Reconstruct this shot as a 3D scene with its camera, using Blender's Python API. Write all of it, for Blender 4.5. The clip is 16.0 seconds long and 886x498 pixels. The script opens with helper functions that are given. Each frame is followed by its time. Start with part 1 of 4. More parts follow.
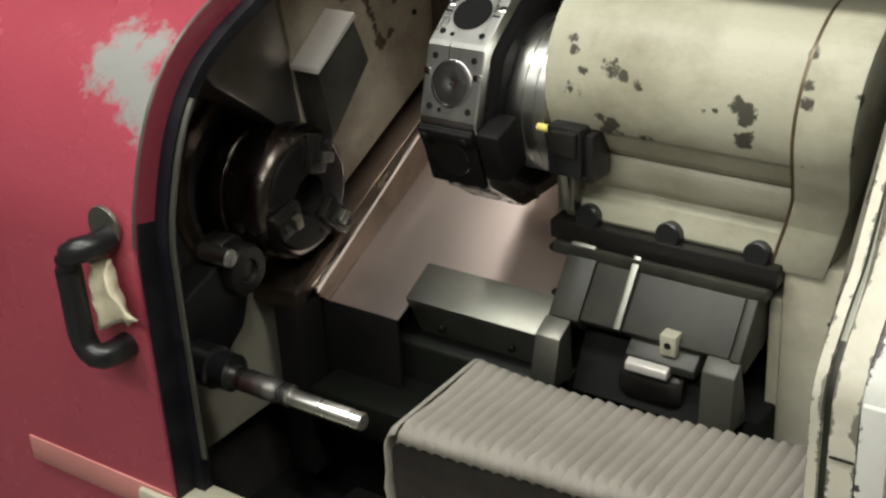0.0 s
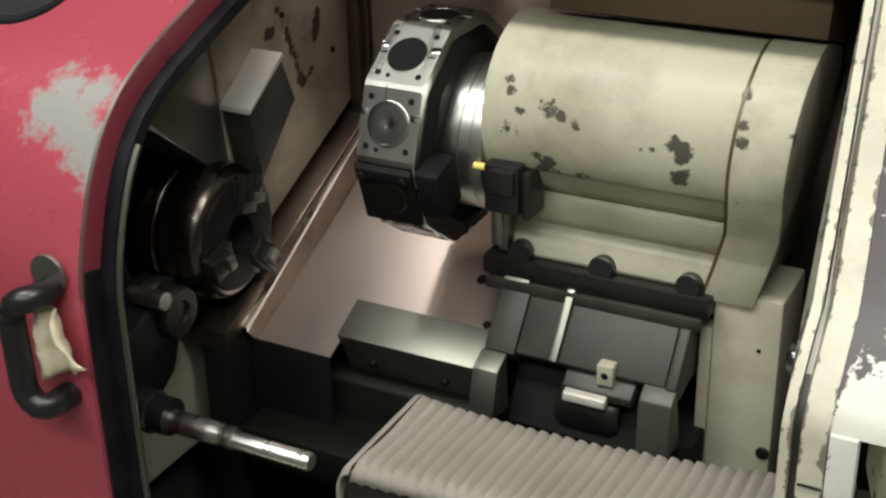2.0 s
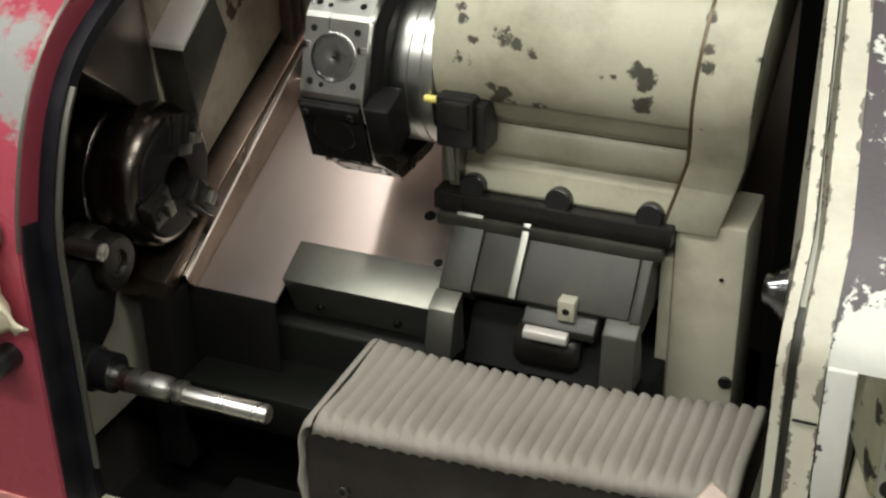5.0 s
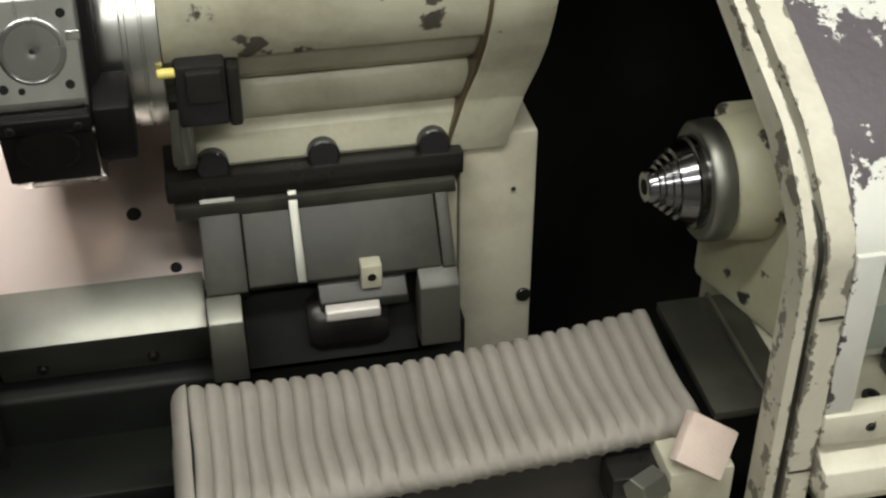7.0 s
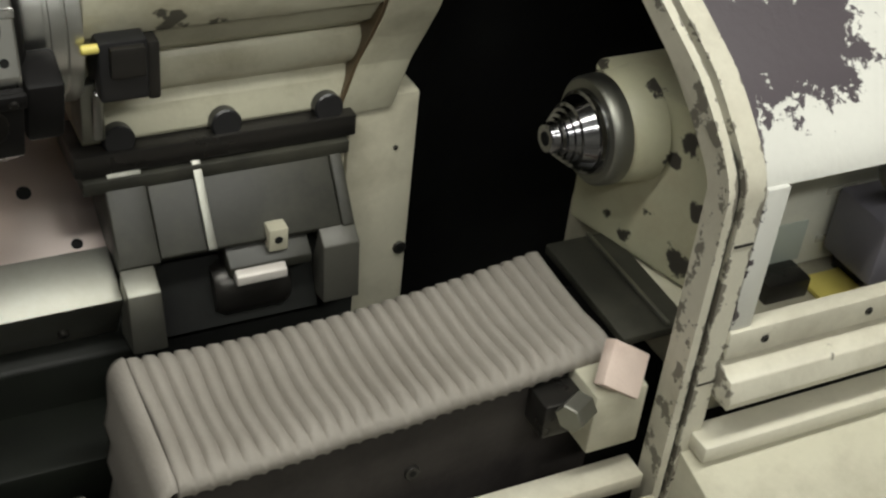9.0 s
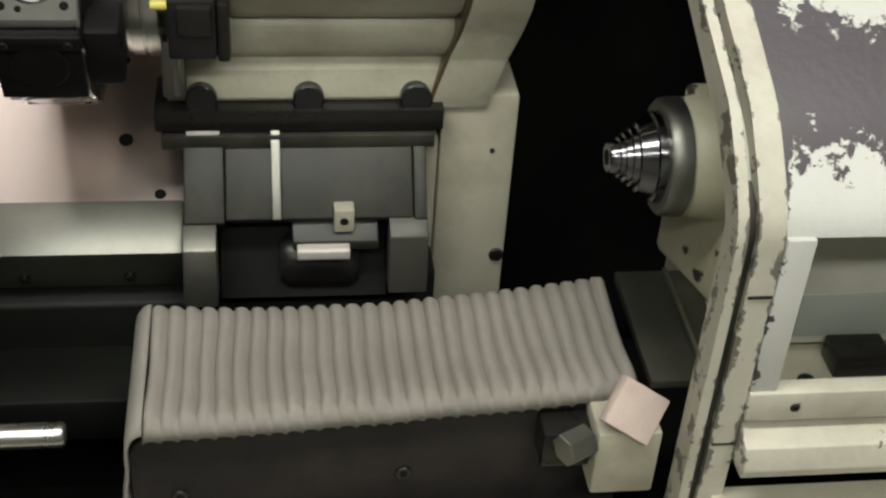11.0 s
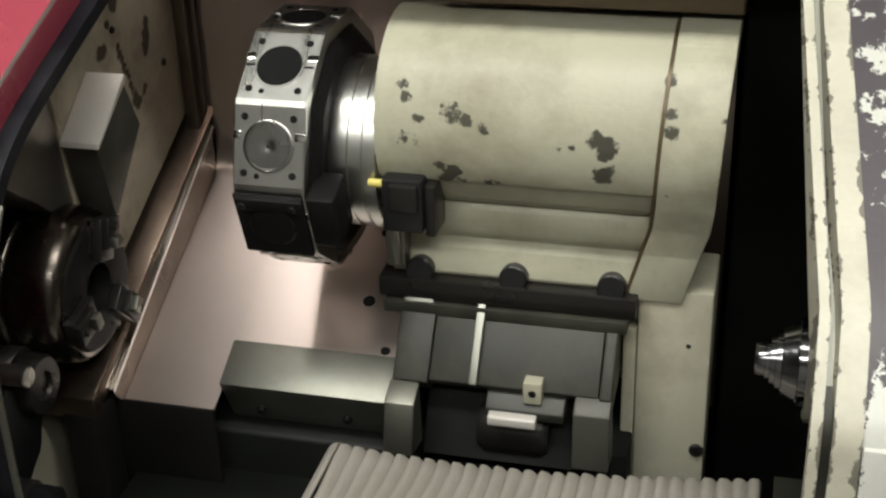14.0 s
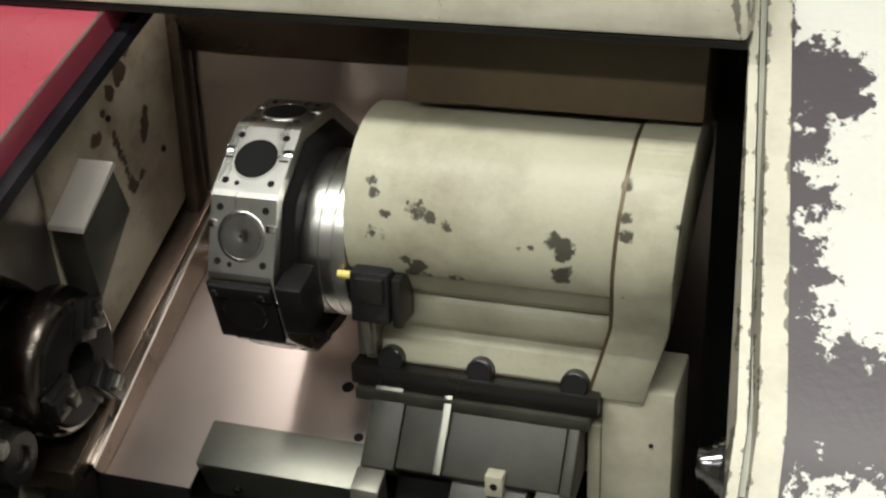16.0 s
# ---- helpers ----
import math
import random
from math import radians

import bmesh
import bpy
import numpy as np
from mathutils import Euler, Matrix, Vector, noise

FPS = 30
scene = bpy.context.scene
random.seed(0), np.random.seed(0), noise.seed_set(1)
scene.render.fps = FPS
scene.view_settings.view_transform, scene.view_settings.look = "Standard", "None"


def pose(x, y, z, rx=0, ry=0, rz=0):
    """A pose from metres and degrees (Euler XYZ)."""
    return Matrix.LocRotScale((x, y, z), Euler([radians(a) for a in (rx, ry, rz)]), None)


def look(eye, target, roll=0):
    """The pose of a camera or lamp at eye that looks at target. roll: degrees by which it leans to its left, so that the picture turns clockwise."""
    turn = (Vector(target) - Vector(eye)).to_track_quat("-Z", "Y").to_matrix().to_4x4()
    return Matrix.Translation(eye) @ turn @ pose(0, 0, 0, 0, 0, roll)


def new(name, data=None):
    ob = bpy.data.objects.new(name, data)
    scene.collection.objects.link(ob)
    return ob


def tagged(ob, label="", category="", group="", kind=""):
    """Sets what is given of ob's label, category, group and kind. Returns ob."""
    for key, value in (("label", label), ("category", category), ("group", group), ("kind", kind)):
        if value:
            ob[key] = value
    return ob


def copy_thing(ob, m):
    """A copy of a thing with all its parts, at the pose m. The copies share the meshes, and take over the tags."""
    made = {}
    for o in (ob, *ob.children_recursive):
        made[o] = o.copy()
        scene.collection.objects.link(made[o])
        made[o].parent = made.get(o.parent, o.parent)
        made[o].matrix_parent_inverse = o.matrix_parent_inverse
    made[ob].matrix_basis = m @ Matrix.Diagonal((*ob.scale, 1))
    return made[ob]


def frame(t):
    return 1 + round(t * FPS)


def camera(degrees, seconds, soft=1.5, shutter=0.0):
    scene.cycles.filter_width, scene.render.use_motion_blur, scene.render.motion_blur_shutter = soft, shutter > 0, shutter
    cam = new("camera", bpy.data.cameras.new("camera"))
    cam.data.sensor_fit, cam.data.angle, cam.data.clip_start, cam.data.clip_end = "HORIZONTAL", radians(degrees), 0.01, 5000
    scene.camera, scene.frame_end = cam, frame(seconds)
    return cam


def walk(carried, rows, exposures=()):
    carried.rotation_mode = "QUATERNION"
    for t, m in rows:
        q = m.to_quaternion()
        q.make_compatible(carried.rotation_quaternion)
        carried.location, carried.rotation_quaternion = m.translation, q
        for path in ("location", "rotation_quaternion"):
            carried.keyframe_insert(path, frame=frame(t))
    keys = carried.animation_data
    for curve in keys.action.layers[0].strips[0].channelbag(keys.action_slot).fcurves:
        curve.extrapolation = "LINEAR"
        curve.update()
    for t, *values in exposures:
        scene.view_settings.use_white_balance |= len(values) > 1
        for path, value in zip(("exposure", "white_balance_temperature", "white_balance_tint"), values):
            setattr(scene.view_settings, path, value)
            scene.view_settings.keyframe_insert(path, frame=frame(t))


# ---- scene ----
cam = camera(36.0, 16.0, soft=2.4)
PATH = [
    (0, look((0.8125, -1.4661, 1.9347), (-0.0324, -0.3075, 1.2249), -3.63)),
    (0.5, look((0.7635, -1.5114, 1.9670), (-0.0326, -0.3108, 1.2709), -4.10)),
    (1, look((0.7278, -1.5432, 1.9745), (-0.0141, -0.3052, 1.2839), -3.16)),
    (1.5, look((0.7100, -1.5468, 1.9794), (0.0029, -0.2927, 1.2814), -2.21)),
    (2, look((0.7032, -1.5433, 1.9779), (0.0195, -0.2783, 1.2762), -1.53)),
    (2.5, look((0.6906, -1.5397, 1.9729), (0.0286, -0.2723, 1.2549), -1.45)),
    (3, look((0.6768, -1.5344, 1.9693), (0.0307, -0.2713, 1.2295), -1.27)),
    (3.5, look((0.6719, -1.5370, 1.9717), (0.0355, -0.2750, 1.2218), -1.32)),
    (6, look((0.3730, -1.4399, 1.9237), (0.0609, -0.1151, 1.0825), -2.04)),
    (6.5, look((0.1875, -1.3058, 1.8972), (0.1236, 0.0237, 1.0094), -2.99)),
    (7, look((-0.0098, -1.2803, 1.9206), (0.2548, -0.0016, 0.9960), 0.17)),
    (7.5, look((-0.2243, -1.2728, 1.9404), (0.3200, -0.0989, 0.9993), 3.89)),
    (8, look((-0.3011, -1.2550, 1.9536), (0.3502, -0.1442, 1.0040), 6.87)),
    (10.5, look((-0.0888, -1.3015, 1.9530), (0.2932, -0.0719, 1.0032), 5.49)),
    (11, look((0.0698, -1.3494, 1.9347), (0.2740, -0.0794, 0.9833), 4.26)),
    (11.5, look((0.1003, -1.4382, 1.9588), (0.2244, -0.1397, 1.0323), 1.84)),
    (12, look((0.1075, -1.5400, 1.9870), (0.1814, -0.2120, 1.0977), 1.83)),
    (12.5, look((0.1701, -1.5465, 2.0031), (0.1778, -0.1841, 1.1642), 1.23)),
    (13, look((0.3132, -1.4573, 1.9908), (0.1586, -0.0722, 1.2049), 2.14)),
    (13.5, look((0.4092, -1.4152, 1.9674), (0.1027, -0.0419, 1.2056), 0.40)),
    (14, look((0.4190, -1.4541, 1.9723), (0.0494, -0.0894, 1.2233), -2.07)),
    (14.5, look((0.4161, -1.5175, 1.9747), (0.1004, -0.1493, 1.2076), -0.70)),
    (15, look((0.4500, -1.5135, 1.9999), (0.1112, -0.1368, 1.2581), 0.03)),
    (15.5, look((0.5272, -1.4512, 2.0042), (0.0994, -0.0775, 1.3042), -0.65)),
    (16, look((0.5627, -1.4377, 2.0103), (0.0903, -0.0644, 1.3389), -1.86)),
]
walk(cam, PATH, exposures=[(0, -0.05), (3.5, -0.05), (6, -0.12), (8, -0.22), (10.5, -0.35), (12, -0.35), (13, -0.25), (16, -0.10)])

# ---- light: workshop tubes under the ceiling, a work lamp under the machine's roof ----
world = bpy.data.worlds.new("world")
world.use_nodes = True
world.node_tree.nodes["Background"].inputs[0].default_value = (0.9, 0.95, 1.0, 1)
world.node_tree.nodes["Background"].inputs[1].default_value = 0.01
scene.world = world


def tube_light(name, x, y, z, sx, sy, power, colour=(0.98, 0.98, 0.91), tilt=0):
    lamp = bpy.data.lights.new(name, "AREA")
    lamp.shape, lamp.size, lamp.size_y, lamp.energy, lamp.color = "RECTANGLE", sx, sy, power, colour
    ob = new(name, lamp)
    ob.matrix_basis = pose(x, y, z, tilt, 0, 0)
    return ob


for lx, ly in ((-0.9, -0.95), (0.9, -0.95), (-0.9, -2.6), (0.9, -2.6)):
    tube_light("ceiling_tube_light", lx, ly, 3.45, 1.5, 0.25, 36)
tube_light("machine_lamp_light", -0.386, 0.090, 1.636, 0.045, 0.24, 0.45, (1.0, 0.96, 0.90), 0)

# ---- materials ----
def mat(name, base, rough=0.5, metal=0.0, vary=0.25, scale=12.0, bump=0.15, stain=None, stain_amt=0.5, stain_scale=4.0, stretch=(1, 1, 1), spec=0.5):
    """A surface with variation at two scales, stains and fine relief."""
    m = bpy.data.materials.new(name)
    m.use_nodes = True
    nt = m.node_tree
    n, l = nt.nodes, nt.links
    b = n["Principled BSDF"]
    geo = n.new("ShaderNodeNewGeometry")
    mp = n.new("ShaderNodeVectorMath"); mp.operation = "MULTIPLY"; mp.inputs[1].default_value = stretch
    l.new(geo.outputs["Position"], mp.inputs[0])
    fine = n.new("ShaderNodeTexNoise"); fine.inputs["Scale"].default_value = scale * 14; fine.inputs["Detail"].default_value = 5
    wide = n.new("ShaderNodeTexNoise"); wide.inputs["Scale"].default_value = scale; wide.inputs["Detail"].default_value = 6
    for t in (fine, wide):
        l.new(mp.outputs[0], t.inputs["Vector"])
    r1 = n.new("ShaderNodeMapRange"); r1.inputs[3].default_value = 1 - vary; r1.inputs[4].default_value = 1 + vary
    add = n.new("ShaderNodeMath"); add.operation = "MULTIPLY_ADD"; add.inputs[1].default_value = 0.4
    l.new(fine.outputs[0], add.inputs[0]); l.new(wide.outputs[0], add.inputs[2])
    sub = n.new("ShaderNodeMath"); sub.operation = "SUBTRACT"; sub.inputs[1].default_value = 0.2
    l.new(add.outputs[0], sub.inputs[0]); l.new(sub.outputs[0], r1.inputs[0])
    col = n.new("ShaderNodeMix"); col.data_type = "RGBA"; col.blend_type = "MULTIPLY"; col.inputs[0].default_value = 1.0
    col.inputs[6].default_value = (*base, 1)
    l.new(r1.outputs[0], col.inputs[7])
    out = col.outputs[2]
    if stain:
        st = n.new("ShaderNodeTexNoise"); st.inputs["Scale"].default_value = stain_scale; st.inputs["Detail"].default_value = 8; st.inputs["Roughness"].default_value = 0.65
        l.new(mp.outputs[0], st.inputs["Vector"])
        rr = n.new("ShaderNodeMapRange"); rr.inputs[1].default_value = 0.45; rr.inputs[2].default_value = 0.68; rr.inputs[3].default_value = 0; rr.inputs[4].default_value = stain_amt
        l.new(st.outputs[0], rr.inputs[0])
        mx = n.new("ShaderNodeMix"); mx.data_type = "RGBA"
        l.new(rr.outputs[0], mx.inputs[0]); l.new(out, mx.inputs[6]); mx.inputs[7].default_value = (*stain, 1)
        out = mx.outputs[2]
    l.new(out, b.inputs["Base Color"])
    rg = n.new("ShaderNodeMapRange"); rg.inputs[3].default_value = max(0.03, rough - 0.12); rg.inputs[4].default_value = min(1, rough + 0.12)
    l.new(wide.outputs[0], rg.inputs[0]); l.new(rg.outputs[0], b.inputs["Roughness"])
    b.inputs["Metallic"].default_value = metal
    b.inputs["Specular IOR Level"].default_value = spec
    bp = n.new("ShaderNodeBump"); bp.inputs["Strength"].default_value = bump; bp.inputs["Distance"].default_value = 0.002
    l.new(fine.outputs[0], bp.inputs["Height"]); l.new(bp.outputs[0], b.inputs["Normal"])
    return m


def worn(name, base, bare, spots=(), rough=0.45, chips=0.70, chip_scale=30.0, jag=0.03, bare_metal=0.0, bare_rough=0.55, vary=0.12, stain=None, stain_amt=0.4, stain_scale=5.0, soft=0.0015, edges=(), edge_width=0.004):
    """Paint with flakes off it: small ones strewn about, and the larger spots (x, y, z, radius) with ragged edges."""
    m = mat(name, base, rough, 0.0, vary, 8.0, 0.08, stain, stain_amt, stain_scale)
    n, l = m.node_tree.nodes, m.node_tree.links
    b = n["Principled BSDF"]
    geo = n.new("ShaderNodeNewGeometry")
    ns = n.new("ShaderNodeTexNoise"); ns.inputs["Scale"].default_value = chip_scale; ns.inputs["Detail"].default_value = 7; ns.inputs["Roughness"].default_value = 0.7
    l.new(geo.outputs["Position"], ns.inputs["Vector"])
    gt = n.new("ShaderNodeMath"); gt.operation = "GREATER_THAN"; gt.inputs[1].default_value = chips
    l.new(ns.outputs[0], gt.inputs[0])
    mask = gt.outputs[0]
    off = n.new("ShaderNodeMath"); off.operation = "MULTIPLY_ADD"; off.inputs[1].default_value = jag * 4; off.inputs[2].default_value = -jag * 2
    l.new(ns.outputs[0], off.inputs[0])
    for x, y, z, r in spots:
        d = n.new("ShaderNodeVectorMath"); d.operation = "DISTANCE"; d.inputs[1].default_value = (x, y, z)
        l.new(geo.outputs["Position"], d.inputs[0])
        a = n.new("ShaderNodeMath"); a.operation = "ADD"
        l.new(d.outputs["Value"], a.inputs[0]); l.new(off.outputs[0], a.inputs[1])
        lt = n.new("ShaderNodeMapRange")
        for slot, v in zip((1, 2, 3, 4), (r - soft, r + soft, 1.0, 0.0)):
            lt.inputs[slot].default_value = v
        l.new(a.outputs[0], lt.inputs[0])
        mxm = n.new("ShaderNodeMath"); mxm.operation = "MAXIMUM"
        l.new(mask, mxm.inputs[0]); l.new(lt.outputs[0], mxm.inputs[1])
        mask = mxm.outputs[0]
    if edges:
        # wear along the upright's long edges, which lean inwards above the bend
        xyz = n.new("ShaderNodeSeparateXYZ"); l.new(geo.outputs["Position"], xyz.inputs[0])
        up = n.new("ShaderNodeMath"); up.operation = "SUBTRACT"; up.inputs[1].default_value = 1.35
        l.new(xyz.outputs[2], up.inputs[0])
        pos = n.new("ShaderNodeMath"); pos.operation = "MAXIMUM"; pos.inputs[1].default_value = 0.0
        l.new(up.outputs[0], pos.inputs[0])
        straight = n.new("ShaderNodeMath"); straight.operation = "MULTIPLY_ADD"; straight.inputs[1].default_value = 0.19
        l.new(pos.outputs[0], straight.inputs[0]); l.new(xyz.outputs[0], straight.inputs[2])
        for ex in edges:
            far = n.new("ShaderNodeMath"); far.operation = "SUBTRACT"; far.inputs[1].default_value = ex
            l.new(straight.outputs[0], far.inputs[0])
            ab = n.new("ShaderNodeMath"); ab.operation = "ABSOLUTE"; l.new(far.outputs[0], ab.inputs[0])
            a = n.new("ShaderNodeMath"); a.operation = "MULTIPLY_ADD"; a.inputs[1].default_value = edge_width * 12; a.inputs[2].default_value = -edge_width * 6
            l.new(ns.outputs[0], a.inputs[0])
            lt = n.new("ShaderNodeMath"); lt.operation = "LESS_THAN"
            l.new(ab.outputs[0], lt.inputs[0]); l.new(a.outputs[0], lt.inputs[1])
            mxm = n.new("ShaderNodeMath"); mxm.operation = "MAXIMUM"
            l.new(mask, mxm.inputs[0]); l.new(lt.outputs[0], mxm.inputs[1])
            mask = mxm.outputs[0]
    src = b.inputs["Base Color"].links[0].from_socket
    mx = n.new("ShaderNodeMix"); mx.data_type = "RGBA"
    l.new(mask, mx.inputs[0]); l.new(src, mx.inputs[6]); mx.inputs[7].default_value = (*bare, 1)
    l.new(mx.outputs[2], b.inputs["Base Color"])
    rs = b.inputs["Roughness"].links[0].from_socket
    rm = n.new("ShaderNodeMix"); l.new(mask, rm.inputs[0]); l.new(rs, rm.inputs[2]); rm.inputs[3].default_value = bare_rough
    l.new(rm.outputs[0], b.inputs["Roughness"])
    if bare_metal:
        mm = n.new("ShaderNodeMath"); mm.operation = "MULTIPLY"; mm.inputs[1].default_value = bare_metal
        l.new(mask, mm.inputs[0]); l.new(mm.outputs[0], b.inputs["Metallic"])
    bp = b.inputs["Normal"].links[0].from_node
    h = n.new("ShaderNodeMath"); h.operation = "MULTIPLY_ADD"; h.inputs[1].default_value = -1.5
    l.new(mask, h.inputs[0]); l.new(bp.inputs["Height"].links[0].from_socket, h.inputs[2])
    l.new(h.outputs[0], bp.inputs["Height"])
    bp.inputs["Strength"].default_value = 0.25
    return m


DARK = (0.055, 0.050, 0.040)
cream_housing = worn("cream_housing_paint", (0.50, 0.485, 0.37), (0.075, 0.070, 0.052), [(0.046, -0.062, 1.390, 0.010), (0.060, -0.062, 1.383, 0.011), (0.072, -0.060, 1.376, 0.007), (0.018, -0.060, 1.374, 0.007), (0.094, -0.060, 1.366, 0.005), (0.222, -0.056, 1.362, 0.011), (0.235, -0.056, 1.354, 0.014), (0.228, -0.056, 1.342, 0.009), (0.230, -0.056, 1.319, 0.011), (0.240, -0.056, 1.328, 0.007), (0.182, -0.057, 1.350, 0.005), (0.195, -0.057, 1.349, 0.004), (-0.004, -0.045, 1.410, 0.006), (0.000, -0.052, 1.396, 0.007), (-0.004, -0.058, 1.348, 0.008), (0.014, -0.058, 1.344, 0.006), (0.040, -0.055, 1.318, 0.007), (0.056, -0.055, 1.312, 0.008), (0.045, -0.052, 1.294, 0.008), (0.066, -0.050, 1.292, 0.005), (0.110, -0.050, 1.291, 0.004), (0.098, -0.050, 1.292, 0.004), (0.300, 0.0, 1.246, 0.012), (0.312, -0.01, 1.249, 0.008), (0.302, -0.05, 1.335, 0.009), (0.306, -0.055, 1.378, 0.009), (0.304, -0.05, 1.394, 0.008), (0.302, -0.045, 1.30, 0.006), (0.300, -0.03, 1.425, 0.006), (0.354, -0.03, 1.444, 0.007), (0.366, -0.05, 1.39, 0.007), (0.366, -0.055, 1.33, 0.007)], rough=0.42, chips=0.80, chip_scale=46, jag=0.010, stain=(0.27, 0.245, 0.165), stain_amt=0.8, stain_scale=6.5)
cream = worn("cream_machine_paint", (0.52, 0.50, 0.39), DARK, (), rough=0.45, chips=0.73, chip_scale=26, stain=(0.24, 0.215, 0.15), stain_amt=0.6)
cream_tail = worn("cream_tailstock_paint", (0.54, 0.53, 0.37), DARK, [(0.66, -0.21, 1.247, 0.014), (0.64, -0.25, 1.247, 0.006), (0.65, -0.26, 1.247, 0.006), (0.72, -0.25, 1.247, 0.006), (0.549, -0.285, 1.205, 0.013), (0.545, -0.272, 1.18, 0.009), (0.538, -0.25, 1.10, 0.006), (0.553, -0.30, 1.06, 0.015), (0.52, -0.195, 1.065, 0.007), (0.530, -0.225, 1.05, 0.006), (0.556, -0.315, 1.13, 0.010), (0.50, -0.16, 1.24, 0.016), (0.53, -0.23, 1.246, 0.012)], rough=0.42, chips=0.77, chip_scale=40, jag=0.015, stain=(0.36, 0.27, 0.17), stain_amt=0.65)
grey_white = worn("pale_grey_cover_paint", (0.60, 0.60, 0.52), (0.20, 0.20, 0.17), (), rough=0.4, chips=0.80, chip_scale=30)
wall_cream = worn("stained_cream_panel", (0.40, 0.355, 0.27), (0.05, 0.035, 0.02), [(-0.415, 0.086, 1.312, 0.012), (-0.415, 0.092, 1.303, 0.010)] + [(-0.415, 0.083 - 0.0035 * k, 1.326 + 0.0095 * k, 0.0042) for k in range(8)] + [(-0.415, 0.115, 1.314, 0.004), (-0.415, 0.135, 1.37, 0.008), (-0.415, 0.14, 1.385, 0.009), (-0.415, 0.145, 1.40, 0.006), (-0.415, 0.02, 1.40, 0.015), (-0.415, 0.04, 1.43, 0.010), (-0.415, 0.06, 1.45, 0.010), (-0.415, 0.09, 1.47, 0.014), (-0.415, 0.11, 1.50, 0.012), (-0.415, 0.03, 1.48, 0.010)], rough=0.35, chips=0.74, chip_scale=20, jag=0.012, stain=(0.17, 0.13, 0.09), stain_amt=0.8, stain_scale=9)
frame_paint = worn("flaking_white_frame_paint", (0.60, 0.575, 0.47), (0.19, 0.175, 0.14), (), rough=0.4, chips=0.67, chip_scale=30, jag=0.05, stain=(0.30, 0.27, 0.20), stain_amt=0.6, edges=(0.466, 0.4785, 0.4875, 0.512), edge_width=0.0032)
peeled = worn("peeling_white_panel_paint", (0.66, 0.66, 0.61), (0.070, 0.058, 0.066), [(0.494, -0.050, 1.566, 0.054), (0.520, -0.066, 1.555, 0.034), (0.490, -0.115, 1.520, 0.026), (0.494, -0.160, 1.488, 0.024), (0.498, -0.205, 1.458, 0.024), (0.502, -0.255, 1.423, 0.032), (0.505, -0.300, 1.391, 0.040), (0.535, -0.330, 1.370, 0.060), (0.575, -0.350, 1.356, 0.064), (0.615, -0.358, 1.350, 0.054), (0.640, -0.330, 1.370, 0.042), (0.520, -0.375, 1.338, 0.042)], rough=0.35, chips=0.68, chip_scale=42, jag=0.045, bare_rough=0.42, vary=0.08, edges=(0.513,), edge_width=0.006)
red_paint = worn("red_door_paint", (0.37, 0.062, 0.088), (0.27, 0.27, 0.26), [(-0.413, -0.397, 1.455, 0.026), (-0.371, -0.406, 1.45, 0.03), (-0.427, -0.421, 1.433, 0.03), (-0.383, -0.427, 1.427, 0.036), (-0.353, -0.446, 1.403, 0.032), (-0.336, -0.461, 1.375, 0.018)], rough=0.26, chips=0.86, chip_scale=44, jag=0.026, bare_rough=0.4, vary=0.08, soft=0.011)
# the door's red, darkened for the shade on its inset fold
red_shaded = worn("red_shaded_fold_paint", (0.25, 0.040, 0.062), (0.10, 0.09, 0.09), (), rough=0.30, chips=0.72, chip_scale=44, vary=0.10)
primer = mat("pink_bare_strip", (0.55, 0.22, 0.20), 0.5, 0, 0.1)
sheet_steel = mat("brushed_stainless_sheet", (0.69, 0.60, 0.56), 0.36, 1.0, 0.06, 4.0, 0.02, (0.52, 0.43, 0.38), 0.15, 2.5, (1.0, 1.0, 1.0))
machined = mat("machined_steel", (0.60, 0.60, 0.57), 0.30, 1.0, 0.08, 10, 0.05, stretch=(6, 1, 1))
plug_steel = mat("turned_plug_steel", (0.42, 0.42, 0.41), 0.24, 1.0, 0.10, 16, 0.04)
bright = mat("polished_chrome_steel", (0.82, 0.82, 0.80), 0.12, 1.0, 0.06, 20, 0.03)
way_steel = mat("dull_ground_steel", (0.31, 0.31, 0.275), 0.46, 1.0, 0.15, 9, 0.08, (0.22, 0.21, 0.17), 0.5, 5)
dark_steel = mat("oily_dark_steel", (0.035, 0.033, 0.030), 0.30, 0.6, 0.3, 10, 0.1)
cover_steel = mat("dark_grey_slide_cover", (0.030, 0.030, 0.024), 0.44, 0.1, 0.35, 9, 0.08, (0.070, 0.068, 0.050), 0.6, 9)
chuck_steel = mat("chuck_dark_steel", (0.11, 0.10, 0.092), 0.26, 1.0, 0.25, 12, 0.1, (0.14, 0.10, 0.07), 0.3, 9)
brown_steel = mat("brown_oily_and_shaded_steel", (0.20, 0.155, 0.125), 0.30, 0.9, 0.2, 7, 0.06, (0.09, 0.065, 0.045), 0.7, 6)
chuck_bright = mat("dark_chrome_steel", (0.26, 0.26, 0.27), 0.14, 1.0, 0.1, 20, 0.03)
cover_metal = mat("dull_steel_panel", (0.30, 0.28, 0.26), 0.34, 0.85, 0.2, 6, 0.06, (0.14, 0.11, 0.09), 0.6, 4)
leg_grey = mat("dull_grey_leg", (0.085, 0.083, 0.070), 0.45, 0.2, 0.15, 10)
# black oiled parts, also surfaces whose shade is put into the colour
oxide_and_shade_black = mat("black_oiled_and_shaded_steel", (0.010, 0.0095, 0.0095), 0.5, 0.0, 0.3, 14, 0.1, spec=0.12)
